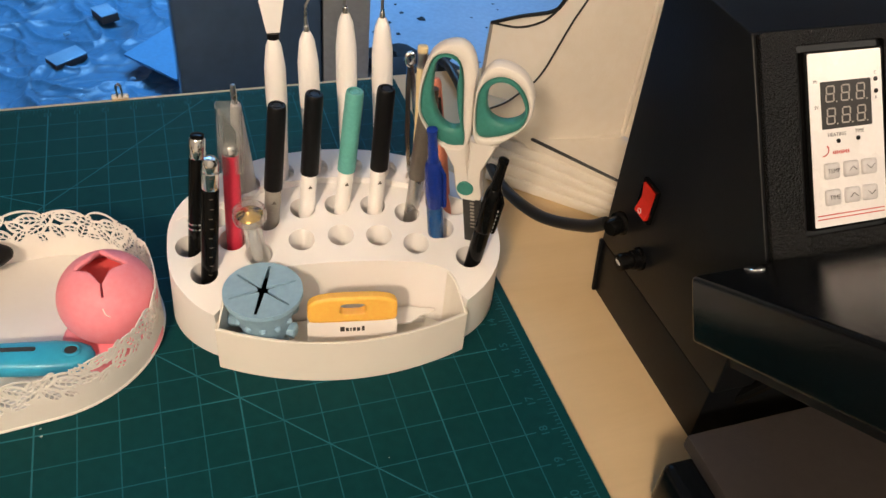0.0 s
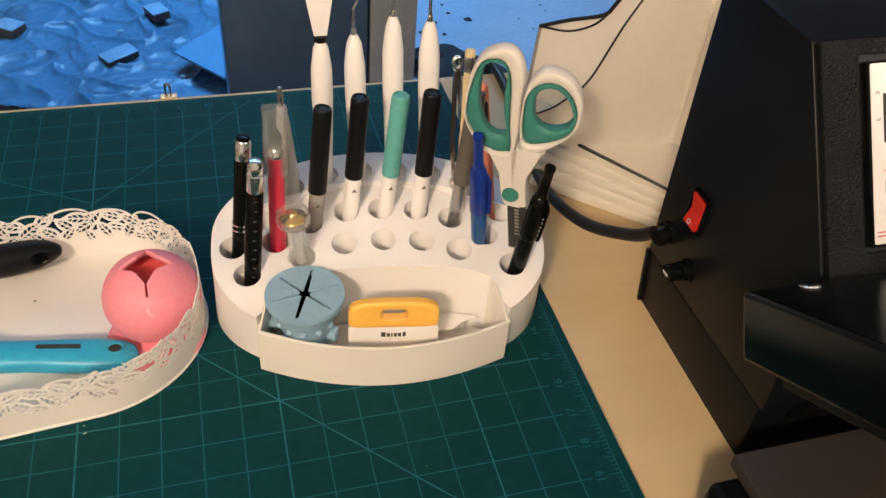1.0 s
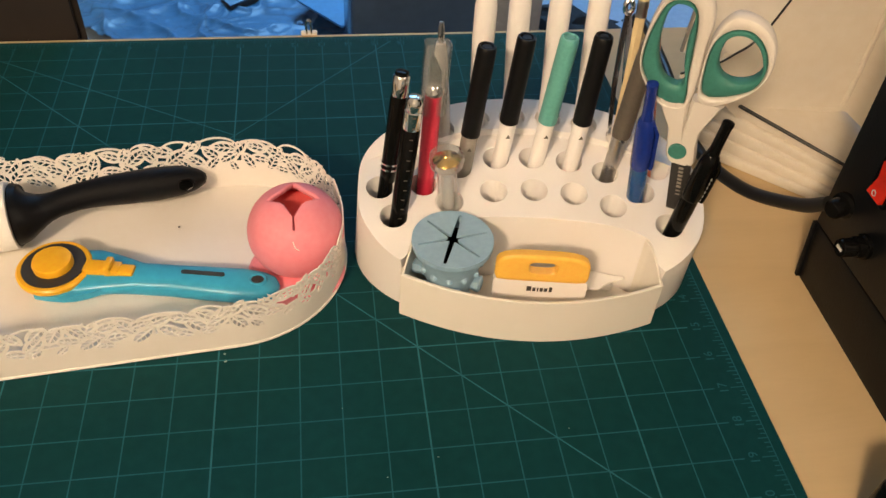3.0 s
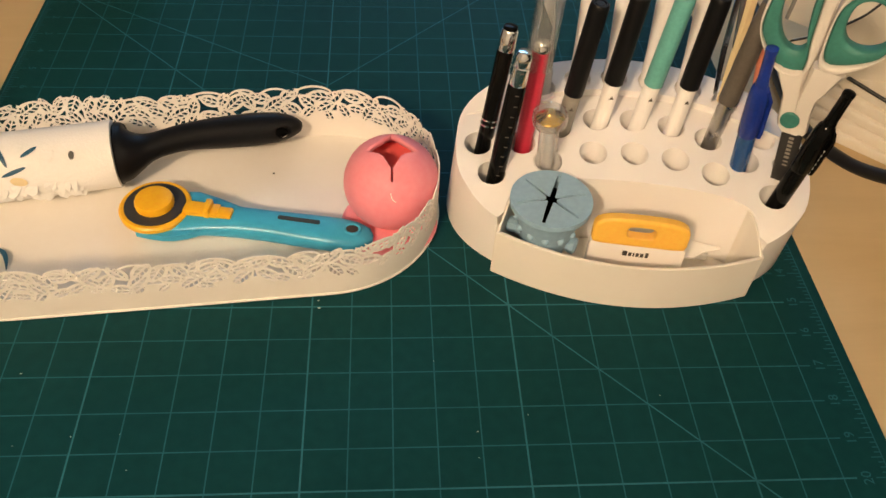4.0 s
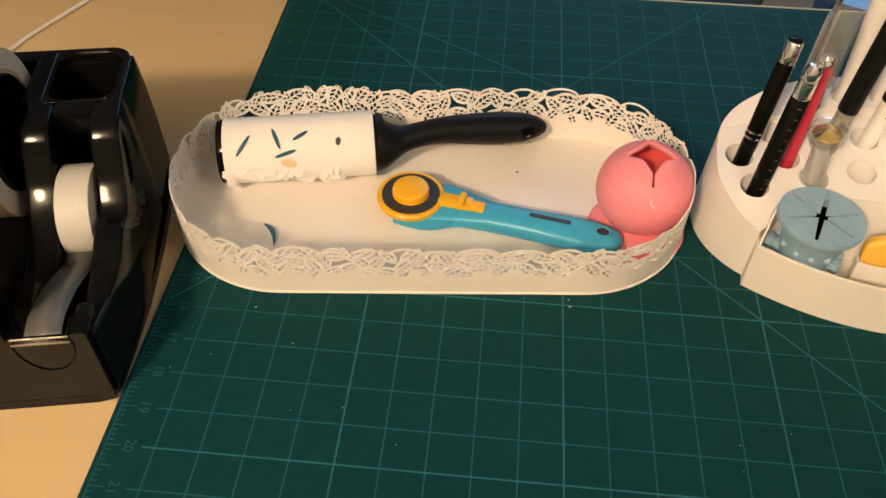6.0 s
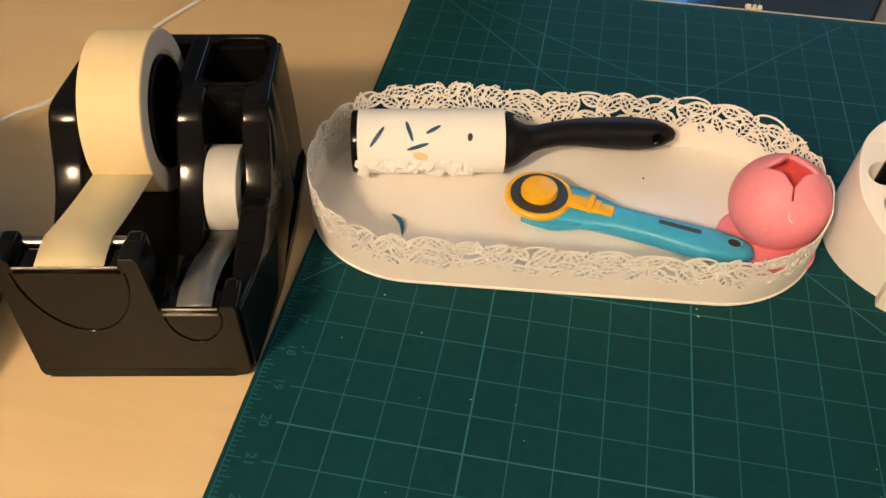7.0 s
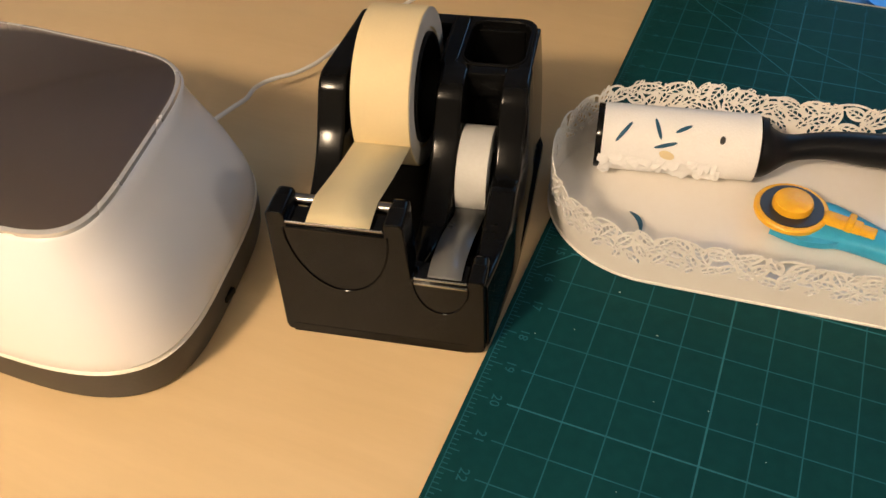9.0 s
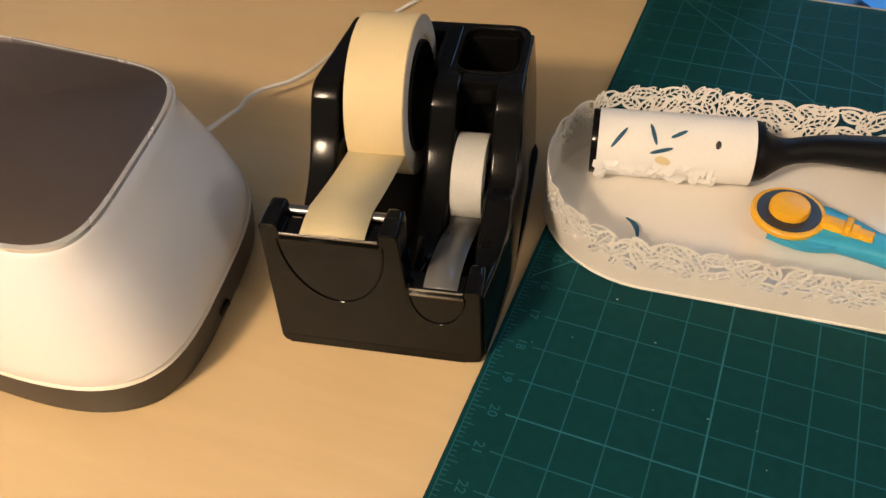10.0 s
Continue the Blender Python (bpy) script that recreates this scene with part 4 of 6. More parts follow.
def crossing(p, q):
    key = tuple(sorted(((p[0] % NS, p[1]), (q[0] % NS, q[1]))))
    if key not in known:
        a, b = solid[p], solid[q]
        t = a / (a - b)
        known[key] = len(verts)
        verts.append(on_wall((p[0] + (q[0] - p[0]) * t) * STEP, ZL + (p[1] + (q[1] - p[1]) * t) * STEP))
    return known[key]


for i in range(NS):
    faces.append([corner(i, -1), corner(i + 1, -1), corner(i + 1, 0), corner(i, 0)])
    for j in range(NZ):
        ring = ((i, j), (i + 1, j), (i + 1, j + 1), (i, j + 1))
        up = [solid[p] > 0 for p in ring]
        if not any(up):
            continue
        poly = []
        for k in range(4):
            p, q = ring[k], ring[(k + 1) % 4]
            if up[k]:
                poly.append(corner(*p))
            if up[k] != up[(k + 1) % 4]:
                poly.append(crossing(p, q))
        if len(poly) > 2:
            faces.append(poly)
me = bpy.data.meshes.new("lace_wall")
me.from_pydata(verts, [], faces)
me.materials.append(M["enamel"])
lace = new("lace_wall", me)
lace.parent = tray
lace["label"] = "pierced rim of leaves with a wavy crest"
so = lace.modifiers.new("solid", "SOLIDIFY")
so.thickness, so.offset = 0.0008, 0
line = [round_tray(PERIM * i / 120) for i in range(120)]
part("foot_rim", tube([(p[0] - n[0] * 0.0002, p[1] - n[1] * 0.0002, 0.0013) for p, n in line], 0.0012, 8, True), M["enamel"], tray, "rolled rim at the foot")
part("tray_floor", plate([[p for p, n in line]], 0.0008, 0.0028), M["enamel"], tray, "smooth cream floor")

# ---- lint roller in the tray ----
RA, RB = Vector((-0.2965, 0.0960, 0.0270)), Vector((-0.1905, 0.1175, 0.0270))
rm, rn = between(RA, RB)
roller = thing("lint_roller", "lint roller with a used white sticky sleeve and black handle", "lint roller", rm)
RR = 0.0236
sleeve = part("sleeve", lathe([(RR - 0.003, 0.0018), (RR, 0.0022), (RR, rn - 0.0005), (RR - 0.003, rn)], 48), M["paper"], roller, "white sticky paper sleeve with scraps on it")
part("core", lathe([(0.0185, -0.0024), (RR - 0.0010, -0.0024), (RR - 0.0006, -0.0016), (RR - 0.0006, 0.0060), (0.0185, 0.007)], 40), M["black"], roller)
part("core_cap", lathe([(0, 0.004), (0.019, 0.004), (0.019, 0.0055), (0, 0.0055)], 32), M["black_matt"], roller)
part("end_flange", lathe([(RR - 0.004, rn - 0.001), (RR - 0.0030, rn), (RR - 0.0030, rn + 0.002), (RR - 0.006, rn + 0.003)], 40), M["black"], roller)
hb = rm.inverted() @ Vector((-0.0655, 0.1575, 0.0215))
lift = rm.to_3x3().inverted() @ Vector((0, 0.0030, 0.0030))
hpts = smooth_path([(0, 0, rn + 0.001), (0, 0, rn + 0.012), hb * 0.28 + Vector((0, 0, (rn + 0.012) * 0.72)) + lift, hb * 0.62 + Vector((0, 0, rn * 0.38)) + lift * 0.6, hb * 0.93 + Vector((0, 0, rn * 0.07)), hb], 10)
prof = [(0, 0.0222), (0.03, 0.0205), (0.08, 0.0150), (0.14, 0.0106), (0.20, 0.0092), (0.30, 0.0094), (0.42, 0.0104), (0.56, 0.0116), (0.72, 0.0124), (0.86, 0.0112), (0.94, 0.0082), (0.985, 0.0048), (1, 0.002)]
run_ = [0.0]
for a, b in zip(hpts, hpts[1:]):
    run_.append(run_[-1] + (b - a).length)
handle = part("handle", tube(hpts, 0.01, 24, taper=[np.interp(q / run_[-1], [p[0] for p in prof], [p[1] for p in prof]) for q in run_]), M["black_matt"], roller, "black contoured handle")
# the hanging hole, bored slantwise near the handle's end
along, out = Vector((0.95, 0.30, 0.0)).normalized(), Vector((0, -0.76, 0.65))
out = (out - along * out.dot(along)).normalized()
across = out.cross(along)
hm = Matrix(((along.x, across.x, out.x, -0.0800), (along.y, across.y, out.y, 0.1502), (along.z, across.z, out.z, 0.0194), (0, 0, 0, 1)))
bore = new("bore", mesh_of("bore", lathe([(0, -0.0070), (0.0058, -0.0070), (0.0058, 0.02), (0, 0.02)], 24, hm, 0.68), M["black_matt"]))
cut = handle.modifiers.new("cut", "BOOLEAN")
cut.object, cut.solver = bore, "EXACT"
bpy.context.view_layer.update()
handle.data = bpy.data.meshes.new_from_object(handle.evaluated_get(bpy.context.evaluated_depsgraph_get()))
handle.modifiers.clear()
bpy.data.objects.remove(bore)


def on_sleeve(ang, z, ln, wd, turn, material, name, lift=0.0006):
    """A flat leaf-shaped scrap stuck round the sleeve, ln long and wd wide."""
    bm = bmesh.new()
    c, s = math.cos(turn), math.sin(turn)
    rows = []
    for i in range(13):
        x = ln * (i / 12 - 0.5)
        h = wd * 0.5 * math.sqrt(max(0.0005, 1 - (2 * x / ln) ** 2))
        row = []
        for y in (-h, 0, h):
            a, b = x * c - y * s, x * s + y * c
            row.append(bm.verts.new(((RR + lift) * math.cos(ang + b / RR), (RR + lift) * math.sin(ang + b / RR), z + a)))
        rows.append(row)
    for p, q in zip(rows, rows[1:]):
        for k in (0, 1):
            bm.faces.new((p[k], p[k + 1], q[k + 1], q[k]))
    return part(name, bm, M[material], roller, smooth=0)


# the sleeve's side that faces up and to the front
face = (rm.to_3x3().inverted() @ Vector((0.0, -0.75, 0.66)))
A0 = math.atan2(face.y, face.x)
across = 1 if (rm.to_3x3() @ Vector((math.cos(A0 + 0.3), math.sin(A0 + 0.3), 0))).z > (rm.to_3x3() @ Vector((math.cos(A0), math.sin(A0), 0))).z else -1
for z, up, ln, turn in ((0.0165, 0.002, 0.0180, 0.95), (0.0395, 0.006, 0.0160, -1.25), (0.0455, -0.0050, 0.0165, 0.28), (0.0565, 0.0070, 0.0125, 0.5)):
    on_sleeve(A0 + across * up / RR, z, ln, 0.0027, across * turn, "vinyl", "vinyl_scrap")
on_sleeve(A0 + across * 0.0015 / RR, 0.0825, 0.0058, 0.0036, across * 1.45, "dark_grey", "vinyl_scrap")
on_sleeve(A0 - across * 0.0120 / RR, 0.047, 0.0110, 0.0060, 0.3, "masking", "paper_scrap")
on_sleeve(A0 + across * 0.005 / RR, 0.066, 0.0125, 0.0105, 1.2, "paper", "paper_scrap", 0.0009)
on_sleeve(A0 + across * 0.0105 / RR, 0.050, 0.0100, 0.0045, across * 1.0, "paper", "paper_scrap", 0.0011)
# torn paper along the lower front
rt = random.Random(3)
for i in range(46):
    z = 0.004 + 0.084 * rt.random() ** 1.2
    ang = A0 - across * rt.uniform(0.62, 1.2)
    bm = bmesh.new()
    w, q = rt.uniform(0.004, 0.011), rt.uniform(0.0015, 0.0065)
    base = Vector((RR * math.cos(ang), RR * math.sin(ang), z))
    nrm = Vector((math.cos(ang), math.sin(ang), 0))
    tan = Vector((-math.sin(ang), math.cos(ang), 0)) * -across
    pts = [base - Vector((0, 0, w / 2)), base + Vector((0, 0, w / 2)), base + Vector((0, 0, w * 0.3)) + tan * q + nrm * rt.uniform(0.0002, 0.0022),
           base + Vector((0, 0, -w * 0.1)) + tan * q * 1.3 + nrm * rt.uniform(0.0002, 0.0026), base - Vector((0, 0, w * 0.6)) + tan * q * 0.7 + nrm * rt.uniform(0.0005, 0.002)]
    bm.faces.new([bm.verts.new(p) for p in pts])
    part("torn_flap", bm, M["paper"], roller, smooth=0)
bm = bmesh.new()
rim = []
for k in range(15):
    q = k / 14
    mid = Vector((-0.2600, 0.0497, 0.0036)).lerp(Vector((-0.2478, 0.0290, 0.0040)), q) + Vector((0.0026, 0.0015, 0.0018)) * math.sin(math.pi * q)
    half = Vector((0.0014, 0.0008, 0.0006)) * math.sin(math.pi * min(1, q * 0.92 + 0.06)) ** 0.8
    rim.append((bm.verts.new(mid - half), bm.verts.new(mid + half)))
for p, q in zip(rim, rim[1:]):
    bm.faces.new((p[0], p[1], q[1], q[0]))
solo("vinyl_offcut", bm, M["vinyl"], "curled sliver of dark blue vinyl on the tray", "scrap", smooth=0)

# ---- rotary cutter ----
cutter = thing("rotary_cutter", "turquoise rotary cutter with an orange blade guard", "rotary cutter", pose(-0.1588, 0.0745, 0.0030, 0, 0, -10.5))
keys = [(-0.006, -0.010, 0.006, 0.004), (0.0, -0.0060, 0.0145, 0.0055), (0.010, 0.0005, 0.0205, 0.0060), (0.024, 0.0030, 0.0195, 0.0064), (0.040, 0.0026, 0.0155, 0.0070), (0.056, 0.0006, 0.0116, 0.0076),
        (0.078, 0.0008, 0.0112, 0.0080), (0.102, 0.0008, 0.0124, 0.0080), (0.124, 0.0010, 0.0130, 0.0076), (0.138, 0.0010, 0.0114, 0.0066), (0.146, 0.0010, 0.0080, 0.0048), (0.149, 0.0010, 0.003, 0.002)]
kx = [k[0] for k in keys]
rings = []
for i in range(49):
    x = kx[0] + (kx[-1] - kx[0]) * (i / 48)
    yc, hw, ht = (np.interp(x, kx, [k[j] for k in keys]) for j in (1, 2, 3))
    rings.append([(x, yc + hw * math.copysign(abs(math.cos(w)) ** 0.75, math.cos(w)), 0.0088 + ht * math.copysign(abs(math.sin(w)) ** 0.75, math.sin(w))) for w in [2 * math.pi * j / 28 for j in range(28)]])
part("handle", loft(rings), M["cyan"], cutter, "glossy turquoise contoured handle")
part("slot", plate([rounded(0.0145, 0.0018, 0.0016, 4, 0.0985, 0.0025)], 0.0160, 0.0171, pose(0, 0, 0, 0, 0, 0)), M["dark_grey"], cutter)
for i in range(3):
    part("lettering", box(0.0050, 0.0016, 0.0002, (0.0925 + i * 0.006, 0.0025, 0.01712)), M["print_dark"], cutter)
part("hanging_hole", lathe([(0.0032, 0.0130), (0.0043, 0.0160), (0.0056, 0.0165), (0.0066, 0.0150)], 24, pose(0.1350, 0.0015, 0.0), 0.8), M["cyan"], cutter)
# dark disc on the unpierced handle, as the shade in the hole
part("hole_shade", lathe([(0, 0.0158), (0.0042, 0.0160)], 20, pose(0.1350, 0.0015, 0.0), 0.8), M["dark_grey"], cutter)
head = part("blade_guard", lathe([(0.0225, 0.0115), (0.0238, 0.0122), (0.0240, 0.0150), (0.0228, 0.0162), (0.0205, 0.0162), (0.0204, 0.0150), (0, 0.0150)], 48), M["orange"], cutter, "orange round blade guard")
part("blade", lathe([(0.0125, 0.0152), (0.0202, 0.0152), (0.0202, 0.0168), (0.0125, 0.0168)], 48), M["dark_grey"], head, "dark round blade")
part("knob", lathe([(0.0128, 0.0150), (0.0130, 0.0200), (0.0122, 0.0220), (0.0100, 0.0226), (0, 0.0230)], 40), M["orange"], head, "orange centre nut")
part("neck_plate", plate([[(-0.0060, -0.0226), (0.0040, -0.0236), (0.0130, -0.0236), (0.0200, -0.0222), (0.0270, -0.0192), (0.034, -0.0150), (0.040, -0.0080), (0.040, 0.0085), (0.030, 0.0150), (0.018, 0.0200), (0.004, 0.0215)]], 0.0070, 0.0118), M["cyan"], cutter)
part("lock_slide", box(0.024, 0.0105, 0.0060, (0.0325, 0.0005, 0.0132), 0.0012), M["orange"], cutter)
part("lock_catch", box(0.0048, 0.0120, 0.0085, (0.0370, 0.0005, 0.0142), 0.0014), M["orange"], cutter)
part("lock_tab", box(0.0120, 0.0090, 0.0040, (0.0475, 0.0, 0.0145), 0.0012), M["orange"], cutter)

# ---- pink silicone ball ----
BALL = pose(0.0008, 0.0803, 0.0345)
ball = thing("silicone_ball", "pink silicone ball with a petal-like slit opening", "silicone ball", BALL)
BR = 0.0325
bm = bmesh.new()
bmesh.ops.create_uvsphere(bm, u_segments=180, v_segments=120, radius=BR)


def opening(v):
    th, ph = math.acos(max(-1, min(1, v.z / BR))), math.atan2(v.y, v.x)
    lobe = abs(math.sin(ph * 2))
    edge = 0.57 - 0.26 * lobe ** 0.75
    front = abs(math.atan2(math.sin(ph + math.pi / 2), math.cos(ph + math.pi / 2)))
    slit = front * math.sin(th) < 0.018 * (1.5 - th) and th < 1.06
    return th < edge or slit


doomed = [f for f in bm.faces if opening(f.calc_center_median())]
bmesh.ops.delete(bm, geom=doomed, context="FACES")
sh = part("shell", bm, M["pink"], ball, smooth=60)
so = sh.modifiers.new("solid", "SOLIDIFY")
so.thickness, so.offset = 0.0035, -1
part("inside", lathe([(0, 0.0145)] + [(0.0285 * math.cos(radians(a)), 0.0285 * math.sin(radians(a))) for a in range(30, -86, -8)], 40), M["red_in"], ball, "dark red hollow inside")
part("white_mark", tube([(x, -math.sqrt((BR + 0.0001) ** 2 - x * x - z * z), z) for x, z in ((-0.0010, 0.0165), (-0.0004, 0.0140), (0.0004, 0.0124), (0.0026, 0.0106))], 0.00035, 5), M["paper"], ball, "small white mark")
part("base", lathe([(0, -0.0315), (0.0320, -0.0315), (0.0335, -0.0300), (0.0310, -0.0272), (0.020, -0.0250), (0, -0.024)], 40, pose(-0.0015, -0.0085, 0)), M["pink"], ball)

# ---- tape dispenser ----
DISP = pose(-0.438, -0.121, TABLE, 0, 0, 11.3)
disp = thing("tape_dispenser", "black twin tape dispenser holding masking and matte tape", "tape dispenser", DISP)


def prism(profile, x0, x1, bevel=0.0):
    """A slab from x0 to x1 whose side view is the (y, z) outline."""
    bm = bmesh.new()
    a = [bm.verts.new((x0, y, z)) for y, z in profile]
    b = [bm.verts.new((x1, y, z)) for y, z in profile]
    bm.faces.new(a), bm.faces.new(b[::-1])
    for i in range(len(a)):
        j = (i + 1) % len(a)
        bm.faces.new((a[j], a[i], b[i], b[j]))
    if bevel:
        bmesh.ops.recalc_face_normals(bm, faces=bm.faces)
        bmesh.ops.bevel(bm, geom=[e for e in bm.edges if e.calc_face_angle(0) > 0.4], offset=bevel, segments=3, affect="EDGES", profile=0.5)
    return bm


def curve2(points, steps=6):
    return [(p.x, p.y) for p in smooth_path([(x, y, 0) for x, y in points], steps)]


bl = "black"
def rail(left_x, right_x, line, flare=0.0, toe=0.0, rear=None, taper=0.0):
    """A thick wall with a rounded back, following the (y, z) line from front to rear."""
    rings = []
    for y, z in line:
        x0 = left_x + max(0.0, toe) * max(0.0, 1 - y / 0.11) + taper * max(0.0, y - 0.130)
        x1 = right_x + min(0.0, toe) * max(0.0, 1 - y / 0.06)
        bulge = flare * min(1.0, 0.15 + y / 0.09)
        if rear and y > 0.1495:
            x0, x1 = rear
        xm, hw = (x0 + x1) / 2, (x1 - x0) / 2
        r = min(0.0024, hw * 0.95)
        top = [(xm - hw + r - r * math.cos(radians(a)), y, z - r + r * math.sin(radians(a))) for a in (0, 22, 45, 68, 90)]
        top += [(xm + hw - r + r * math.cos(radians(a)), y, z - r + r * math.sin(radians(a))) for a in (90, 68, 45, 22, 0)]
        bow = [(x1 + bulge * q, y, (z - r) * h) for h, q in ((0.8, 0.55), (0.55, 0.95), (0.25, 1.1))] if flare else []
        rings.append([(x0, y, 0.006)] + top + bow + [(x1 + bulge, y, 0.006)])
    return loft(rings)


foot = [(0.006, -0.0012), (0.1175, -0.0012), (0.1245, 0.0010), (0.1290, 0.0070), (0.1325, 0.0300), (0.1375, 0.0700), (0.1400, 0.1200), (0.1400, 0.1950), (0.1370, 0.2040), (0.1300, 0.2085), (0.0040, 0.2085), (-0.0030, 0.2010), (-0.0030, 0.0900), (0.0012, 0.0060)]
part("base", plate([foot], 0.0, 0.0075), M[bl], disp)
part("body", box(0.124, 0.196, 0.030, (0.0645, 0.1045, 0.004), 0.006, seg=3), M[bl], disp)
fall = [(0.055, 0.0490), (0.075, 0.0545), (0.092, 0.0635), (0.104, 0.0745), (0.112, 0.0855), (0.118, 0.0950), (0.1215, 0.1000), (0.126, 0.1041), (0.132, 0.1061), (0.140, 0.1066), (0.165, 0.1066), (0.190, 0.1066), (0.206, 0.1066), (0.2085, 0.1030)]
part("side_wall", rail(-0.0015, 0.0180, curve2([(0.006, 0.066), (0.018, 0.0560), (0.035, 0.0500)] + fall), 0.0, 0.0075, taper=0.095), M[bl], disp)
part("side_wall", rail(0.0765, 0.0945, curve2([(0.006, 0.066), (0.018, 0.0560), (0.035, 0.0500)] + fall), 0.0, -0.0060, (0.0740, 0.0864)), M[bl], disp)
part("side_wall", rail(0.1180, 0.1355, curve2([(0.003, 0.0600), (0.018, 0.0570), (0.035, 0.0550), (0.055, 0.0570), (0.078, 0.0640)] + fall[2:-2] + [(0.197, 0.1062), (0.200, 0.1020)]), 0.0025, -0.0060, (0.1314, 0.1345)), M[bl], disp)
# rear deck: one flat top round the roll's slot, with a round-cornered well
outline = [(0.0030, 0.150), (0.0065, 0.1985), (0.0080, 0.2030), (0.0105, 0.2060), (0.0140, 0.2076), (0.0180, 0.2080), (0.1205, 0.2080), (0.1250, 0.2071), (0.1288, 0.2046), (0.1312, 0.2012), (0.1325, 0.1960), (0.1325, 0.1500), (0.0735, 0.1500), (0.0735, 0.1960), (0.0160, 0.1960), (0.0160, 0.150)]
deck = part("rear_deck", plate([outline, rounded(0.0200, 0.0256, 0.0115, 8, 0.1085, 0.1762)], 0.088, 0.1061), M[bl], disp, "flat rear deck with a round-cornered well")
bev = deck.modifiers.new("bevel", "BEVEL")
bev.harden_normals = True
bev.width, bev.segments, bev.limit_method, bev.angle_limit = 0.0010, 3, "ANGLE", radians(40)
part("front_lip", box(0.0250, 0.0135, 0.018, (0.1065, 0.1465, 0.0880), 0.0016), M[bl], disp)
part("well_lip", tube([(x, y, 0.1060) for x, y in rounded(0.0208, 0.0264, 0.0122, 8, 0.1085, 0.1762)], 0.0010, 6, True), M[bl], disp)
part("well_wall", plate([rounded(0.0216, 0.0272, 0.0126, 8, 0.1085, 0.1762), rounded(0.0201, 0.0257, 0.0115, 8, 0.1085, 0.1762)], 0.045, 0.1000), M[bl], disp)
part("well_floor", box(0.046, 0.048, 0.004, (0.1105, 0.1715, 0.045)), M[bl], disp)
part("rear_wall", box(0.118, 0.010, 0.096, (0.0655, 0.2025, 0.006), 0.003), M[bl], disp)
part("inner_wall", box(0.032, 0.004, 0.092, (0.1045, 0.1480, 0.006)), M[bl], disp)
# fronts
XZ = Matrix(((1, 0, 0, 0), (0, 0, 1, 0), (0, 1, 0, 0), (0, 0, 0, 1)))
front = [(0.0012, 0.0055), (0.0022, 0.0022), (0.0048, 0.0004), (0.0075, 0.0), (0.1215, 0.0), (0.1255, 0.0010), (0.1280, 0.0035), (0.1287, 0.007), (0.1290, 0.0640), (0.1275, 0.0655), (0.1195, 0.0655), (0.1185, 0.0630), (0.0865, 0.0630), (0.0850, 0.1020), (0.0832, 0.1040), (0.0748, 0.1040), (0.0737, 0.1020), (0.0733, 0.0970), (0.0182, 0.0970), (0.0178, 0.1025), (0.0162, 0.1045), (0.0086, 0.1045), (0.0068, 0.1025)]
fp = part("front_panel", plate([front], -0.0010, 0.0140, XZ), M[bl], disp, "smooth black front with two scooped finger rests")
bev = fp.modifiers.new("bevel", "BEVEL")
bev.harden_normals = True
bev.width, bev.segments, bev.limit_method, bev.angle_limit = 0.0022, 3, "ANGLE", radians(40)
for x, hgt in ((0.0122, 0.1042), (0.0793, 0.1037)):
    part("post", box(0.0106, 0.020, hgt, (x, 0.0125, 0.0), 0.0030, seg=3), M[bl], disp)
part("post", box(0.0100, 0.020, 0.0651, (0.1235, 0.0125, 0.0), 0.0030, seg=3), M[bl], disp)
for z, y, x0, x1 in ((0.0985, 0.002, 0.0178, 0.0738), (0.0640, 0.002, 0.0880, 0.1190)):
    bm = bmesh.new()
    n = int((x1 - x0) / 0.0009)
    lo = [bm.verts.new((x0 + (x1 - x0) * i / n, y - 0.0020, z - 0.0030)) for i in range(n + 1)]
    hi = [bm.verts.new((x0 + (x1 - x0) * i / n, y - 0.0030, z + (0.0012 if i % 2 else 0.0002))) for i in range(n + 1)]
    for i in range(n):
        bm.faces.new((lo[i], lo[i + 1], hi[i + 1], hi[i]))
    cb = part("cutter_blade", bm, M["cutter_steel"], disp, "serrated metal cutter")
    so = cb.modifiers.new("solid", "SOLIDIFY")
    so.thickness = 0.0006
    part("cutter_bar", box(x1 - x0, 0.0026, 0.0016, ((x0 + x1) / 2, y - 0.0030, z - 0.0046), 0.0004), M["cutter_steel" if z < 0.08 else bl], disp)
part("tape_rest", tube([(0.011, 0.019, 0.0970), (0.078, 0.019, 0.0970)], 0.0034, 12), M["cutter_steel"], disp, "metal tape rest")
# scoop lines pressed into the fronts
for cx, r, z, dp in ((0.0456, 0.0300, 0.0935, 0.0480), (0.1035, 0.0160, 0.0590, 0.0240)):
    pts = [(cx + r * math.cos(w), -0.0014, z + dp * math.sin(w)) for w in [math.pi + math.pi * i / 24 for i in range(25)]]
    part("scoop_line", tube(pts, 0.0005, 6), M[bl], disp)
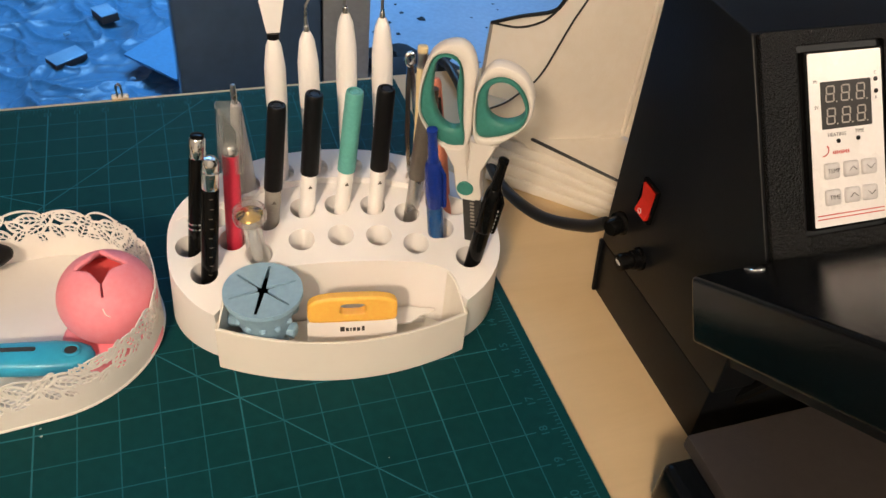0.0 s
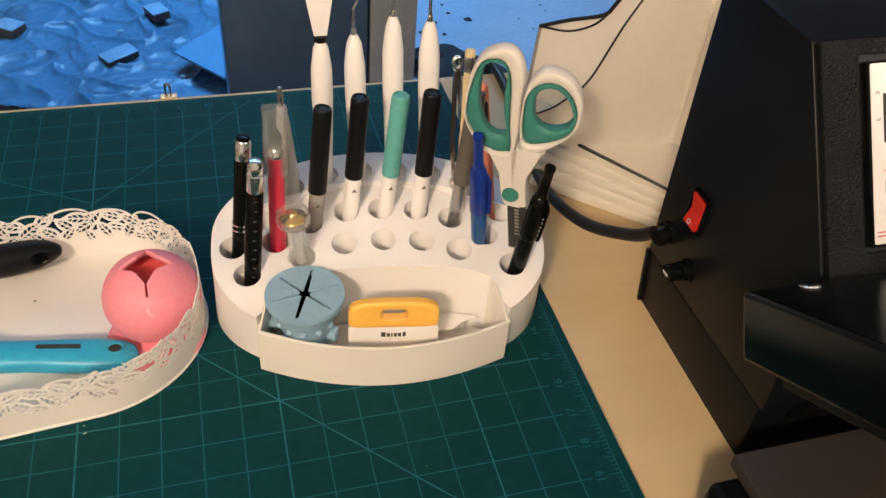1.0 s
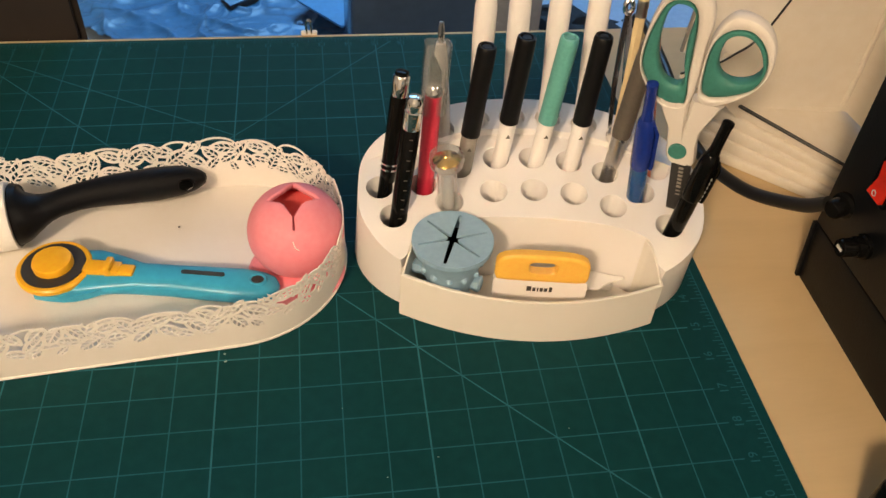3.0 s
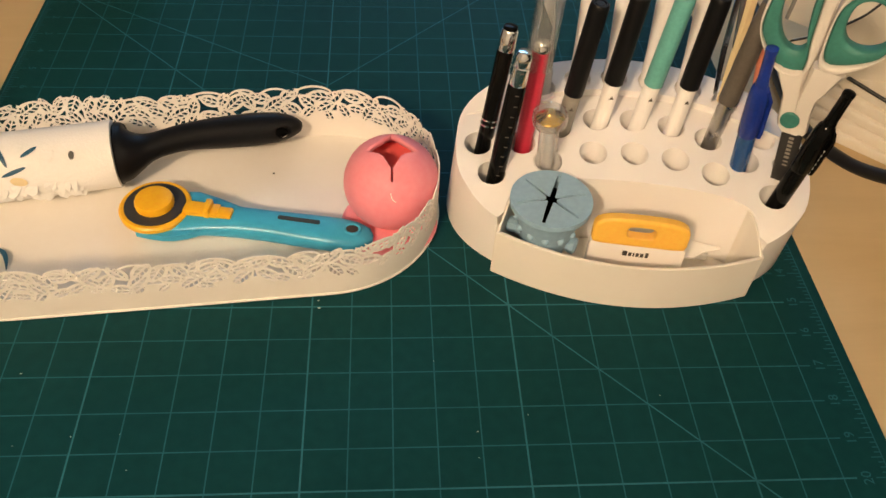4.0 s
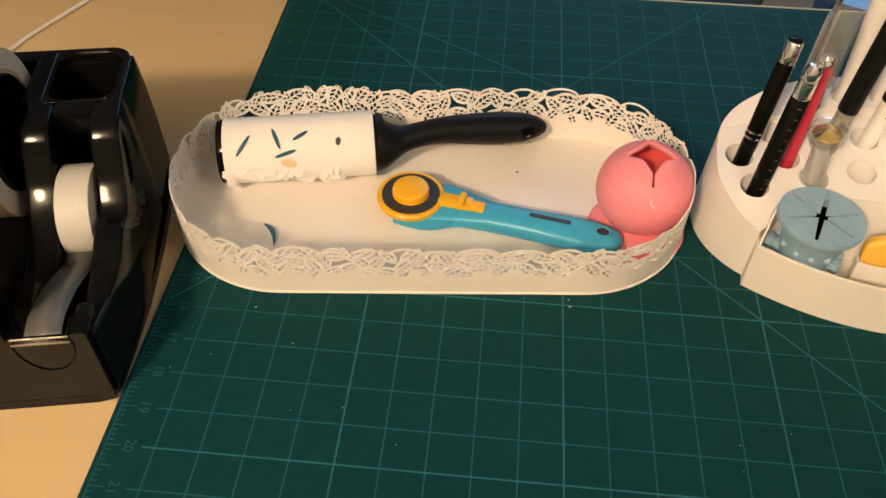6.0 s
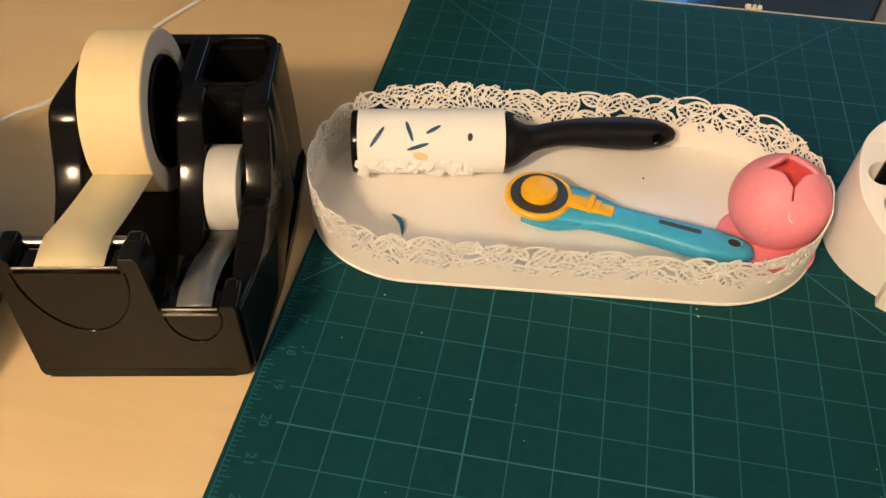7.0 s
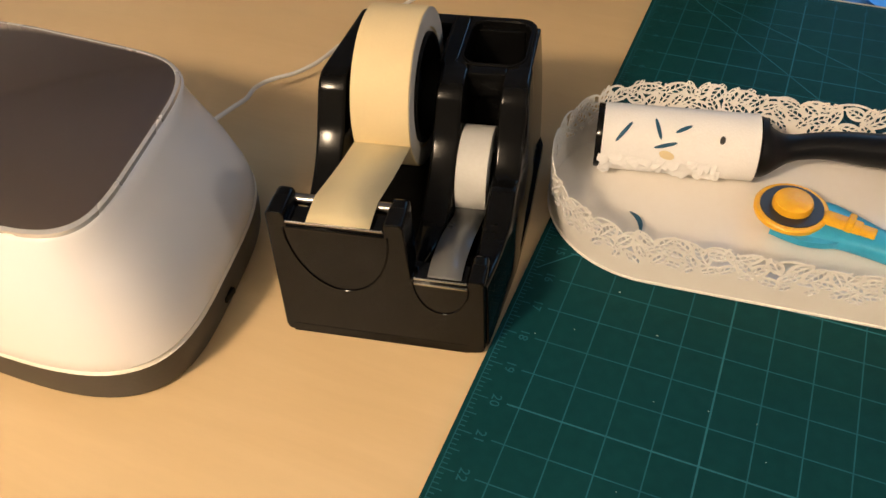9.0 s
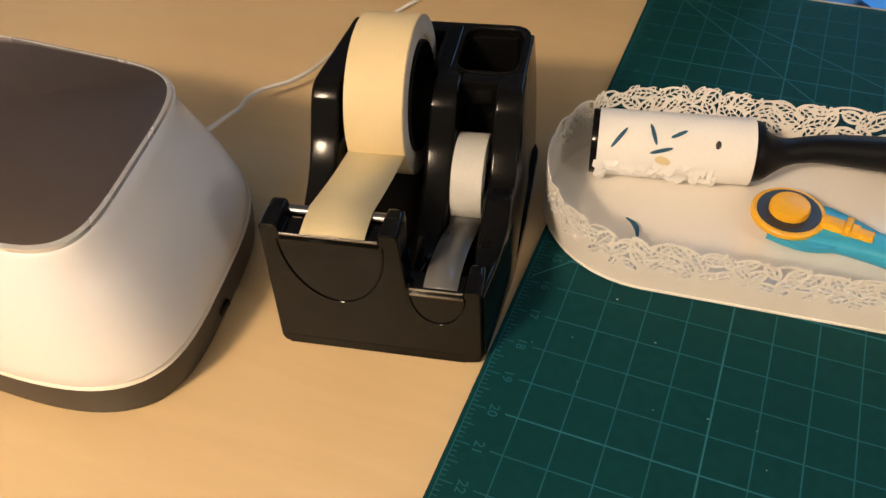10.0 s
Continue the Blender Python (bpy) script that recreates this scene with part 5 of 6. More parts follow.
# the big roll: masking tape on a black hub
BX0, BX1, BY, BZ, BRAD = 0.0295, 0.0665, 0.1420, 0.0905, 0.0520
ROLL = pose(BX0, BY, BZ, 0, 90, 0)
roll = thing("masking_tape_roll", "wide cream masking tape roll in the dispenser", "tape roll", DISP @ ROLL)
wd = BX1 - BX0
part("tape", lathe([(0.0385, 0.0004), (BRAD - 0.0003, 0), (BRAD, 0.0004), (BRAD, wd - 0.0004), (BRAD - 0.0003, wd), (0.0385, wd - 0.0004), (0.0385, 0.0004)], 72), M["masking"], roll)
part("tape_edge", lathe([(0.0392, wd + 0.0001), (BRAD - 0.0008, wd + 0.0001), (BRAD - 0.0008, wd + 0.0004), (0.0392, wd + 0.0004), (0.0392, wd + 0.0001)], 72), M["tape_side"], roll, "pale layered edge of the roll")
part("card_core", lathe([(0.0365, 0.001), (0.0386, 0.001), (0.0386, wd - 0.001), (0.0365, wd - 0.001), (0.0365, 0.001)], 60), M["tape_side"], roll)
hub = part("hub", lathe([(0, 0.003), (0.0345, 0.003), (0.0362, 0.005), (0.0362, wd + 0.001), (0.0350, wd + 0.0018), (0.0338, wd + 0.0008), (0.0325, wd - 0.014), (0.0120, wd - 0.016), (0.0110, wd - 0.006), (0, wd - 0.006)], 48), M["black_matt"], disp, "black round hub")
hub.matrix_basis = ROLL
# its free end, drawn down to the cutter
ty, tz = BY - BRAD * 0.985, BZ - BRAD * 0.17
bm = bmesh.new()
run = [Vector((0, ty + 0.002, tz - 0.0012)), Vector((0, ty, tz))] + [Vector((0, ty + (0.019 - ty) * k, tz + (0.1012 - tz) * k - 0.0012 * math.sin(math.pi * k))) for k in (0.06, 0.2, 0.4, 0.6, 0.8, 1.0)] + [Vector((0, 0.008, 0.1005)), Vector((0, -0.0006, 0.0990))]
va = [bm.verts.new((BX0 + 0.0002, p.y, p.z)) for p in run]
vb = [bm.verts.new((BX1 - 0.0002, p.y, p.z)) for p in run]
for i in range(len(run) - 1):
    bm.faces.new((va[i], vb[i], vb[i + 1], va[i + 1]))
fe = part("free_end", bm, M["masking_layer"], roll)
fe.matrix_basis = ROLL.inverted()
so = fe.modifiers.new("solid", "SOLIDIFY")
so.thickness = 0.00025
# the small roll
SX0, SX1, SY, SZ, SR = 0.0955, 0.1155, 0.1095, 0.0510, 0.0300
SROLL = pose(SX0, SY, SZ, 0, 90, 0)
sroll = thing("matte_tape_roll", "narrow white matte tape roll in the dispenser", "tape roll", DISP @ SROLL)
wd = SX1 - SX0
part("tape", lathe([(0.0130, 0.0003), (SR - 0.0003, 0), (SR, 0.0003), (SR, wd - 0.0003), (SR - 0.0003, wd), (0.0130, wd - 0.0003), (0.0130, 0.0003)], 56), M["clear_tape"], sroll)
part("core", lathe([(0, -0.001), (0.0128, -0.001), (0.0128, wd + 0.001), (0, wd + 0.001)], 30), M[bl], sroll)
bm = bmesh.new()
ty, tz = SY - SR * 0.97, SZ - SR * 0.24
run = smooth_path([(0, ty, tz), (0, ty - 0.010, tz + 0.0005), (0, 0.040, 0.0585), (0, 0.014, 0.0655), (0, 0.0005, 0.0645)], 6)
va = [bm.verts.new((SX0 + 0.0002, p.y, p.z)) for p in run]
vb = [bm.verts.new((SX1 - 0.0002, p.y, p.z)) for p in run]
for i in range(len(run) - 1):
    bm.faces.new((va[i], vb[i], vb[i + 1], va[i + 1]))
fe = part("free_end", bm, M["film"], sroll)
fe.matrix_basis = SROLL.inverted()
so = fe.modifiers.new("solid", "SOLIDIFY")
so.thickness = 0.0002

# ---- white desktop machine ----
MACH = pose(-0.625, -0.110, TABLE)
mach = thing("desktop_printer", "white rounded desktop printer with a smoked mirror top", "printer", MACH)


def squircle(hx, hy, z, k=1.49, p=3.6, n=88, dy=0.0):
    """A rounded four-sided ring, narrower towards the back."""
    out = []
    for i in range(n):
        w = 2 * math.pi * i / n
        c, s = math.cos(w), math.sin(w)
        y = hy * math.copysign(abs(s) ** (2 / p), s)
        wide = hx if c >= 0 else hx * 1.45
        out.append((wide * math.copysign(abs(c) ** (2 / p), c) * (1 - k * y), y + dy, z))
    return out


part("base", loft([squircle(0.1375, 0.1045, 0.0), squircle(0.1405, 0.1075, 0.002), squircle(0.1428, 0.1080, 0.014), squircle(0.1428, 0.1075, 0.0260)]), M["machine_base"], mach, "taupe foot with a small port")
part("seam", loft([squircle(0.1428, 0.1075, 0.0260), squircle(0.1438, 0.1085, 0.0272), squircle(0.1424, 0.1072, 0.0284)]), M["board"], mach)
part("shell", loft([squircle(0.1420, 0.1070, 0.0282), squircle(0.1432, 0.1080, 0.0310), squircle(0.1414, 0.1074, 0.040, 1.5), squircle(0.1335, 0.1037, 0.062, 1.75), squircle(0.1185, 0.0980, 0.088, 2.15), squircle(0.1100, 0.0922, 0.102, 2.2, dy=0.003), squircle(0.1066, 0.0878, 0.1080, 2.2, 4.6, dy=0.005), squircle(0.1046, 0.0852, 0.1098, 2.2, 5.0, dy=0.005)]), M["machine"], mach, "glossy pearl white shell")
part("trim", loft([squircle(0.1046, 0.0852, 0.1090, 2.2, 5.0, dy=0.005), squircle(0.1041, 0.0847, 0.1122, 2.2, 5.0, dy=0.005), squircle(0.1021, 0.0827, 0.1130, 2.2, 5.0, dy=0.005), squircle(0.1011, 0.0817, 0.1124, 2.2, 5.0, dy=0.005)], cap1=False), M["trim"], mach, "bright metal trim")
part("top_plate", loft([squircle(0.1021, 0.0827, 0.1090, 2.2, 5.0, dy=0.005), squircle(0.1021, 0.0827, 0.1122, 2.2, 5.0, dy=0.005), squircle(0.1015, 0.0821, 0.1126, 2.2, 5.0, dy=0.005)]), M["mirror"], mach, "smoked mirror top plate")
part("port", box(0.0040, 0.0110, 0.0045, (0.1445, -0.009, 0.0095), 0.0008), M["black"], mach)
cable = smooth_path([(-0.588, 0.004, 0.018), (-0.591, 0.020, 0.015), (-0.590, 0.035, 0.012), (-0.586, 0.050, 0.012), (-0.582, 0.064, 0.012), (-0.583, 0.078, 0.012), (-0.580, 0.091, 0.011), (-0.572, 0.101, 0.011), (-0.564, 0.111, 0.010), (-0.556, 0.128, 0.009), (-0.553, 0.147, 0.007), (-0.550, 0.190, 0.002), (-0.537, 0.235, -0.001), (-0.527, 0.268, -0.001), (-0.50, 0.33, -0.001), (-0.47, 0.405, -0.001)], 8)
solo("white_cable", tube(cable, 0.0019, 8), M["white_cable"], "thin white power cable lying on the table", "cable")

# ---- heat press ----
press = thing("heat_press", "black clamshell heat press, its upper platen raised", "heat press")
PX0, PX1 = 0.363, 0.700
low = [(0.046, TABLE), (0.050, 0.0435), (-0.104, 0.0475), (-0.105, TABLE)]
part("base_box", prism(low, PX0 + 0.001, PX1, 0.001), M["press"], press, "black sheet-metal base")
up = [(0.0515, 0.0450), (0.0590, 0.2600), (-0.0270, 0.2600), (-0.1041, 0.1543), (-0.1075, 0.0490)]
part("housing", prism(up, PX0, PX1, 0.0012), M["press"], press, "black sheet-metal control housing")
part("rear_flap", prism([(0.046, TABLE), (0.0535, 0.044), (0.0505, 0.044), (0.0430, TABLE)], PX0 - 0.0012, PX1, 0.0005), M["press"], press)
sl = Vector((0, -0.027 + 0.1041, 0.260 - 0.1543))
slen = sl.length
sl.normalize()
FACE = Matrix(((1, 0, 0, PX0), (0, sl.y, -sl.z, -0.1041), (0, sl.z, sl.y, 0.1543), (0, 0, 0, 1)))
part("front_plate", plate([rounded(0.1665, slen / 2 - 0.001, 0.002, 2, 0.1685, slen / 2), rounded(0.0300, 0.0530, 0.002, 3, 0.0545, 0.0690)], 0.0003, 0.0042, FACE), M["hammer"], press, "hammered black front plate")
part("recess_plate", plate([rounded(0.0298, 0.0528, 0.002, 3, 0.0545, 0.0690)], 0.0004, 0.0012, FACE), M["press"], press)
ctrl = part("controller", box(0.0535, 0.0990, 0.0055, (0.0545, 0.0685, 0.0005), 0.0010, FACE), M["black"], press, "temperature and time controller")
PANEL = FACE @ pose(0.0545, 0.0685, 0.0061)
part("face_film", plate([rounded(0.0250, 0.0480, 0.0012, 3)], 0, 0.0003, PANEL), M["panel"], ctrl, "pale control panel film")
part("display", plate([rounded(0.0172, 0.0130, 0.0006, 2, -0.0002, 0.0192)], 0.0003, 0.0006, PANEL), M["display"], ctrl, "dark display with two rows of unlit digits")
seg_a = box(0.0046, 0.0008, 0.0002, (0, 0, 0))
seg_b = box(0.0008, 0.0036, 0.0002, (0, 0, 0))
me_a, me_b = mesh_of("segment", seg_a, M["segment"], 0), mesh_of("segment", seg_b, M["segment"], 0)
for row in (0.0254, 0.0132):
    for col in (-0.0112, -0.0008, 0.0096):
        for dx, dy, me in ((0, 0.0042, me_a), (0, 0, me_a), (0, -0.0042, me_a), (-0.0026, 0.0021, me_b), (0.0026, 0.0021, me_b), (-0.0026, -0.0021, me_b), (0.0026, -0.0021, me_b)):
            ob = new("segment", me)
            ob.parent, ob.matrix_basis = ctrl, PANEL @ pose(col + dx + dy * 0.12, row + dy, 0.0006)
        part("segment_dot", box(0.0008, 0.0008, 0.0002, (col + 0.0042, row - 0.0044, 0.0006), m=PANEL), M["segment"], ctrl)
for x, y in ((0.0205, 0.0312), (0.0205, 0.0245), (-0.0068, -0.0008), (0.0068, -0.0004)):
    part("indicator", lathe([(0.0013, 0.0003), (0.0013, 0.0008), (0, 0.0010)], 14, PANEL @ pose(x, y, 0)), M["black"], ctrl)
for t, x, y, s in (("PV", -0.0205, 0.0325, 0.0026), ("SV", -0.0205, 0.0185, 0.0026), ("HEATING", -0.0075, 0.0028, 0.0030), ("TIME", 0.0080, 0.0034, 0.0030), ("C", 0.0205, 0.0347, 0.0026), ("F", 0.0205, 0.0208, 0.0026)):
    words("lettering", t, s, M["print_dark"], ctrl, PANEL @ pose(x, y, 0.0004), 0.00005)
# the maker's mark as a plain red swash and bars
part("logo_mark", tube([tuple(PANEL @ Vector((-0.018 + 0.006 * t + 0.002 * math.sin(5 * t), -0.0058 - 0.0028 * math.cos(4.2 * t), 0.0005))) for t in [i / 12 for i in range(13)]], 0.0003, 5), M["print_red"], ctrl)
for i in range(9):
    part("logo_mark", box(0.0007, 0.0020 if i % 3 else 0.0015, 0.0002, (-0.0105 + i * 0.0013, -0.0070, 0.0003), m=PANEL), M["print_red"], ctrl)
for y in (-0.0415, -0.0436):
    part("red_line", box(0.0465, 0.0006, 0.0002, (0, y, 0.0003), m=PANEL), M["print_red"], ctrl)
for y, t in ((-0.0170, "TEMP"), (-0.0318, "TIME")):
    for k, x in enumerate((-0.0125, 0.0008, 0.0132)):
        bt = part("button", loft([[(px, py, z) for px, py in rounded(h, h * 0.86, 0.0015, 4)] for h, z in ((0.0052, 0.0003), (0.0051, 0.0011), (0.0046, 0.0018), (0.0034, 0.0022))], m=PANEL @ pose(x, y, 0)), M["button"], ctrl)
        if k == 0:
            words("lettering", t, 0.0034, M["print_dark"], bt, PANEL @ pose(x, y, 0.0024), 0.00004)
        else:
            s = 1 if k == 1 else -1
            part("arrow", tube([tuple(PANEL @ Vector((x + dx, y + s * dy, 0.0023))) for dx, dy in ((-0.0026, -0.0010), (0, 0.0012), (0.0026, -0.0010))], 0.00022, 5), M["print_dark"], bt)
# rocker switch, fuse holder and cable gland on the side
SIDE = Matrix(((0, 0, -1, PX0), (-1, 0, 0, 0.0115), (0, 1, 0, 0.1140), (0, 0, 0, 1)))
sw = part("switch_frame", plate([rounded(0.0095, 0.0145, 0.0012, 3), rounded(0.0072, 0.0118, 0.0008, 3)], 0.0, 0.0022, SIDE), M["black"], press)
rk = loft([[(-0.0070, y, 0.0002), (0.0070, y, 0.0002), (0.0070, y, z), (-0.0070, y, z)] for y, z in ((-0.0116, 0.0050), (-0.0015, 0.0018), (0.0000, 0.0018), (0.0116, 0.0038))], m=SIDE)
rocker = part("rocker", rk, M["red_switch"], sw, "red rocker switch")
part("off_mark", tube([tuple(SIDE @ Vector((0.0018 * math.cos(w), -0.0078 + 0.0018 * math.sin(w), 0.0056))) for w in [i * 0.45 for i in range(14)]], 0.0003, 5, True), M["print_white"], sw)
fz = pose(PX0, 0.0015, 0.0690, 0, -90, 0)
part("fuse_holder", lathe([(0.0085, 0), (0.0085, 0.0025), (0.0072, 0.003), (0.0070, 0.0075), (0.0058, 0.008), (0.0062, 0.0085), (0.0062, 0.0165), (0.0056, 0.0178), (0, 0.0178)], 28, fz), M["black"], press)
part("fuse_mark", plate([rounded(0.0030, 0.0011, 0.0004, 2)], 0.0178, 0.0180, fz @ pose(0, 0, 0, 0, 0, 90)), M["print_white"], press)
part("cable_gland", lathe([(0.0090, 0), (0.0090, 0.003), (0.0068, 0.004), (0.0066, 0.012), (0.0052, 0.014)], 24, pose(PX0, 0.0335, 0.0765, 0, -90, 20)), M["black"], press)
# lower table with its pad, and the raised platen
part("lower_plate", box(0.385, 0.36, 0.0400, (0.5005, -0.322, 0.0045), 0.006, seg=4), M["platen"], press)
part("lower_skirt", box(0.300, 0.30, 0.0085, (0.505, -0.31, TABLE), 0.001), M["black_matt"], press)
part("pad", box(0.366, 0.345, 0.0110, (0.5085, -0.3075, 0.0450), 0.002), M["pad"], press, "taupe silicone press pad")
rise = radians(31)
PLAT = Matrix.Translation((0.304, -0.111, 0.170)) @ Matrix.Rotation(-rise, 4, "X")
# local x to the side, -y forward along the slope, z out of the top
pl = box(0.385, 0.36, 0.0370, (0.1925, -0.18, -0.0370), 0.0032, PLAT, 3)
part("platen_cover", pl, M["platen"], press, "dark sheet-metal platen cover")
part("heating_plate", box(0.368, 0.345, 0.012, (0.1985, -0.186, -0.0490), 0.0004, PLAT), M["black_matt"], press)
part("bolt", lathe([(0.0054, 0), (0.0052, 0.0006), (0.0038, 0.0013), (0.0016, 0.0016), (0, 0.0016)], 28, PLAT @ pose(0.0345, -0.0075, 0)), M["chrome"], press, "domed chrome bolt")
for x in (0.085, 0.30):
    part("hinge_arm", box(0.02, 0.075, 0.012, (x, 0.005, -0.026), 0.002, PLAT), M["press"], press)
part("hinge_strut", tube([(0.392, -0.102, 0.030), (0.402, -0.125, 0.085)], 0.0045, 10), M["black"], press)
pc = smooth_path([(0.352, 0.0365, 0.0755), (0.345, 0.053, 0.060), (0.331, 0.094, 0.038), (0.3265, 0.150, 0.0200), (0.3305, 0.198, 0.0110), (0.340, 0.250, 0.0030), (0.350, 0.320, 0.0025), (0.352, 0.402, 0.0025), (0.352, 0.415, -0.05), (0.352, 0.42, -0.4)], 8)
solo("power_cable", tube(pc, 0.0050, 12), M["cable"], "thick black power cable from the press over the table edge", "cable")

# ---- white file box with black edges, beside the press ----
a0, b0 = Vector((0.340, 0.1875, 0)), Vector((0.4145, 0.1205, 0))
dx = (b0 - a0).normalized()
FB = Matrix(((dx.x, -dx.y, 0, a0.x), (dx.y, dx.x, 0, a0.y), (0, 0, 1, TABLE), (0, 0, 0, 1)))
file_box = thing("file_box", "white leatherette file box with black edges and ridged base", "storage box", FB)
FL, FDEP, FW0, FC = 0.150, 0.068, -0.055, 0.085


def rake(bm):
    """Lowers the ridged front towards its right end."""
    for v in bm.verts:
        v.co.z *= 1.19 - 0.34 * (v.co.x / 0.096)
    return bm


for i in range(5):
    part("base_ridge", rake(box(FL, FDEP + 0.012 - i * 0.002, 0.0095, (FL / 2 - 0.02, (FDEP + 0.012) / 2 + i * 0.0010, i * 0.0095), 0.0022, seg=2)), M["board"], file_box)
part("box_floor", rake(box(FL, FDEP, 0.0008, (FL / 2 - 0.02, FDEP / 2 + 0.006, 0.0476))), M["board"], file_box)
crest = curve2([(-0.0550, 0.1190), (-0.0290, 0.1325), (-0.0010, 0.1450), (0.0075, 0.1575), (0.0200, 0.1850), (0.0340, 0.2150), (0.0600, 0.2550)], 5)
back = [(FW0 - 0.003, 0.046), (FC + 0.004, 0.046), (FC + 0.004, 0.250)] + crest[::-1]
part("back_panel", plate([back], 0, 0.004, Matrix(((1, 0, 0, 0), (0, 0, -1, FDEP + 0.004), (0, 1, 0, 0), (0, 0, 0, 1)))), M["board"], file_box, "white panel with a sloping top")
side = [(0.003, 0.048), (FDEP, 0.048), (FDEP, 0.250), (0.003, 0.250)]
part("side_panel", plate([side], 0.000, 0.004, Matrix(((-0.75, 0, 0.66, FC + 0.75 * FDEP), (0.66, 0, 0.75, 0.34 * FDEP), (0, 1, 0, 0), (0, 0, 0, 1)))), M["board"], file_box)
part("corner_seam", tube([(FC - 0.001, FDEP - 0.001, 0.05), (FC - 0.001, FDEP - 0.001, 0.25)], 0.0022, 8), M["board"], file_box)
part("black_edge", tube([(x, FDEP - 0.001, z) for x, z in crest], 0.0018, 8), M["cable"], file_box)
part("black_edge", rake(tube([(-0.020, 0.0050, 0.0486), (FL - 0.02, 0.0050, 0.0486)], 0.0015, 8)), M["cable"], file_box)
part("grey_edge", tube([(FW0, FDEP + 0.001, 0.119), (FW0 - 0.003, FDEP + 0.001, 0.046)], 0.0020, 8), M["grey"], file_box)
part("black_edge", tube(smooth_path([(FW0 + 0.002, FDEP - 0.001, 0.119), (-0.0287, FDEP - 0.001, 0.1220), (-0.0092, FDEP - 0.001, 0.1326), (0.0016, FDEP - 0.001, 0.1452), (0.0070, FDEP - 0.001, 0.1570)], 6), 0.0010, 8), M["cable"], file_box)
# the nearer panel stands across the corner; a black cord binds its curved edge
NEAR = Matrix(((0.7192, 0, 0.6948, 0.0136), (0.6948, 0, -0.7192, 0.0015), (0, 1, 0, 0), (0, 0, 0, 1)))
bind = curve2([(-0.0560, 0.0895), (-0.0434, 0.0925), (-0.0270, 0.0973), (-0.0161, 0.1046), (-0.0062, 0.1115), (0.0027, 0.1234), (0.0116, 0.1438), (0.0208, 0.1654), (0.0304, 0.1834), (0.0440, 0.2100), (0.0640, 0.2480)], 4)
part("near_panel", plate([[(-0.056, 0.0860), (-0.008, 0.0560), (0.0045, 0.0440)] + [(0.0985, 0.0440), (0.0985, 0.248)] + [p for p in bind[::-1] if p[0] > -0.055]], -0.0012, 0.0, NEAR), M["board"], file_box, "white panel with a corded edge")
part("cord", tube([tuple(NEAR @ Vector((x, z, 0.0006))) for x, z in bind], 0.0009, 8), M["cable"], file_box, "black cord along the panel's edge")
part("fold", tube([tuple(NEAR @ Vector((x, 0.0492, 0.0))) for x in (0.010, 0.04, 0.07, 0.0985)], 0.0006, 6), M["board"], file_box)

# ---- wire loop at the table's far edge ----
clip = thing("wire_clip", "small bright wire loop on a pale foot at the table edge", "clip", pose(0.0135, 0.3945, TABLE))
part("foot", box(0.016, 0.006, 0.004, (0, 0.002, 0), 0.0015), M["board"], clip)
part("loop", tube(smooth_path([(-0.0022, 0, 0.002), (-0.0022, 0, 0.014), (0, 0, 0.0168), (0.0022, 0, 0.014), (0.0022, 0, 0.002)], 6), 0.0012, 8), M["chrome"], clip)

# ---- beyond the table: tarp on the floor, cabinets, boxes ----
def crumple(x, y):
    p = Vector((x * 1.6, y * 1.6, 0.3))
    a = 0.060 * (1 - abs(noise.noise(p))) ** 6
    b = 0.040 * (1 - abs(noise.noise(p * 2.3 + Vector((3, 1, 0))))) ** 9
    c = 0.022 * (1 - abs(noise.noise(Vector((x * 9 + y * 4, y * 7 - x * 2, 2.0))))) ** 8
    d = 0.016 * (1 - abs(noise.noise(Vector((x * 14 - y * 9, y * 16 + x * 5, 5.0))))) ** 10
    e = 0.010 * (1 - abs(noise.noise(Vector((x * 30, y * 26 + x * 9, 8.0))))) ** 8
    return 0.28 * (a + b) + 0.60 * c + 0.20 * d + 0.05 * e + 0.002 * noise.noise(p * 9)


NX, NY = 300, 340
EDGE_X, EDGE_Y = (-0.694, -0.674, -0.638, -0.583, -0.491, -0.3, 0.5), (2.08, 1.846, 1.742, 1.70, 1.63, 1.57, 1.50)
tv = [(-0.70 + 1.18 * i / NX, 1.48 + 1.75 * j / NY) for j in range(NY + 1) for i in range(NX + 1)]
inside = [y > np.interp(x, EDGE_X, EDGE_Y) + 0.006 * noise.noise((x * 40, y * 40, 0)) for x, y in tv]
quads = [(j * (NX + 1) + i, j * (NX + 1) + i + 1, (j + 1) * (NX + 1) + i + 1, (j + 1) * (NX + 1) + i) for j in range(NY) for i in range(NX)]
me = bpy.data.meshes.new("tarp")
me.from_pydata([(x, y, FLOOR + 0.004 + crumple(x, y)) for x, y in tv], [], [q for q in quads if all(inside[k] for k in q)])
me.materials.append(M["tarp"])
me.shade_smooth()
tagged(new("tarp", me), "crumpled blue plastic tarp spread over the floor", "tarp")
for x, y, turn, sx, sy, sz in ((-0.190, 1.808, 34, 0.092, 0.052, 0.022), (-0.088, 2.058, -66, 0.074, 0.050, 0.022), (-0.484, 2.010, -38, 0.076, 0.052, 0.022)):
    bx = thing("small_box", "small flat carton on tarp, its top paled with glare", "box", pose(x, y, FLOOR + 0.024, 3, -2, turn), "cartons on the tarp")
    part("carton", box(sx, sy, sz, (0, 0, 0), 0.002), M["carton_side"], bx)
    part("lid", box(sx + 0.001, sy + 0.001, 0.004, (0, 0, sz), 0.0015), M["carton"], bx, "shiny top with its glare in the colour")
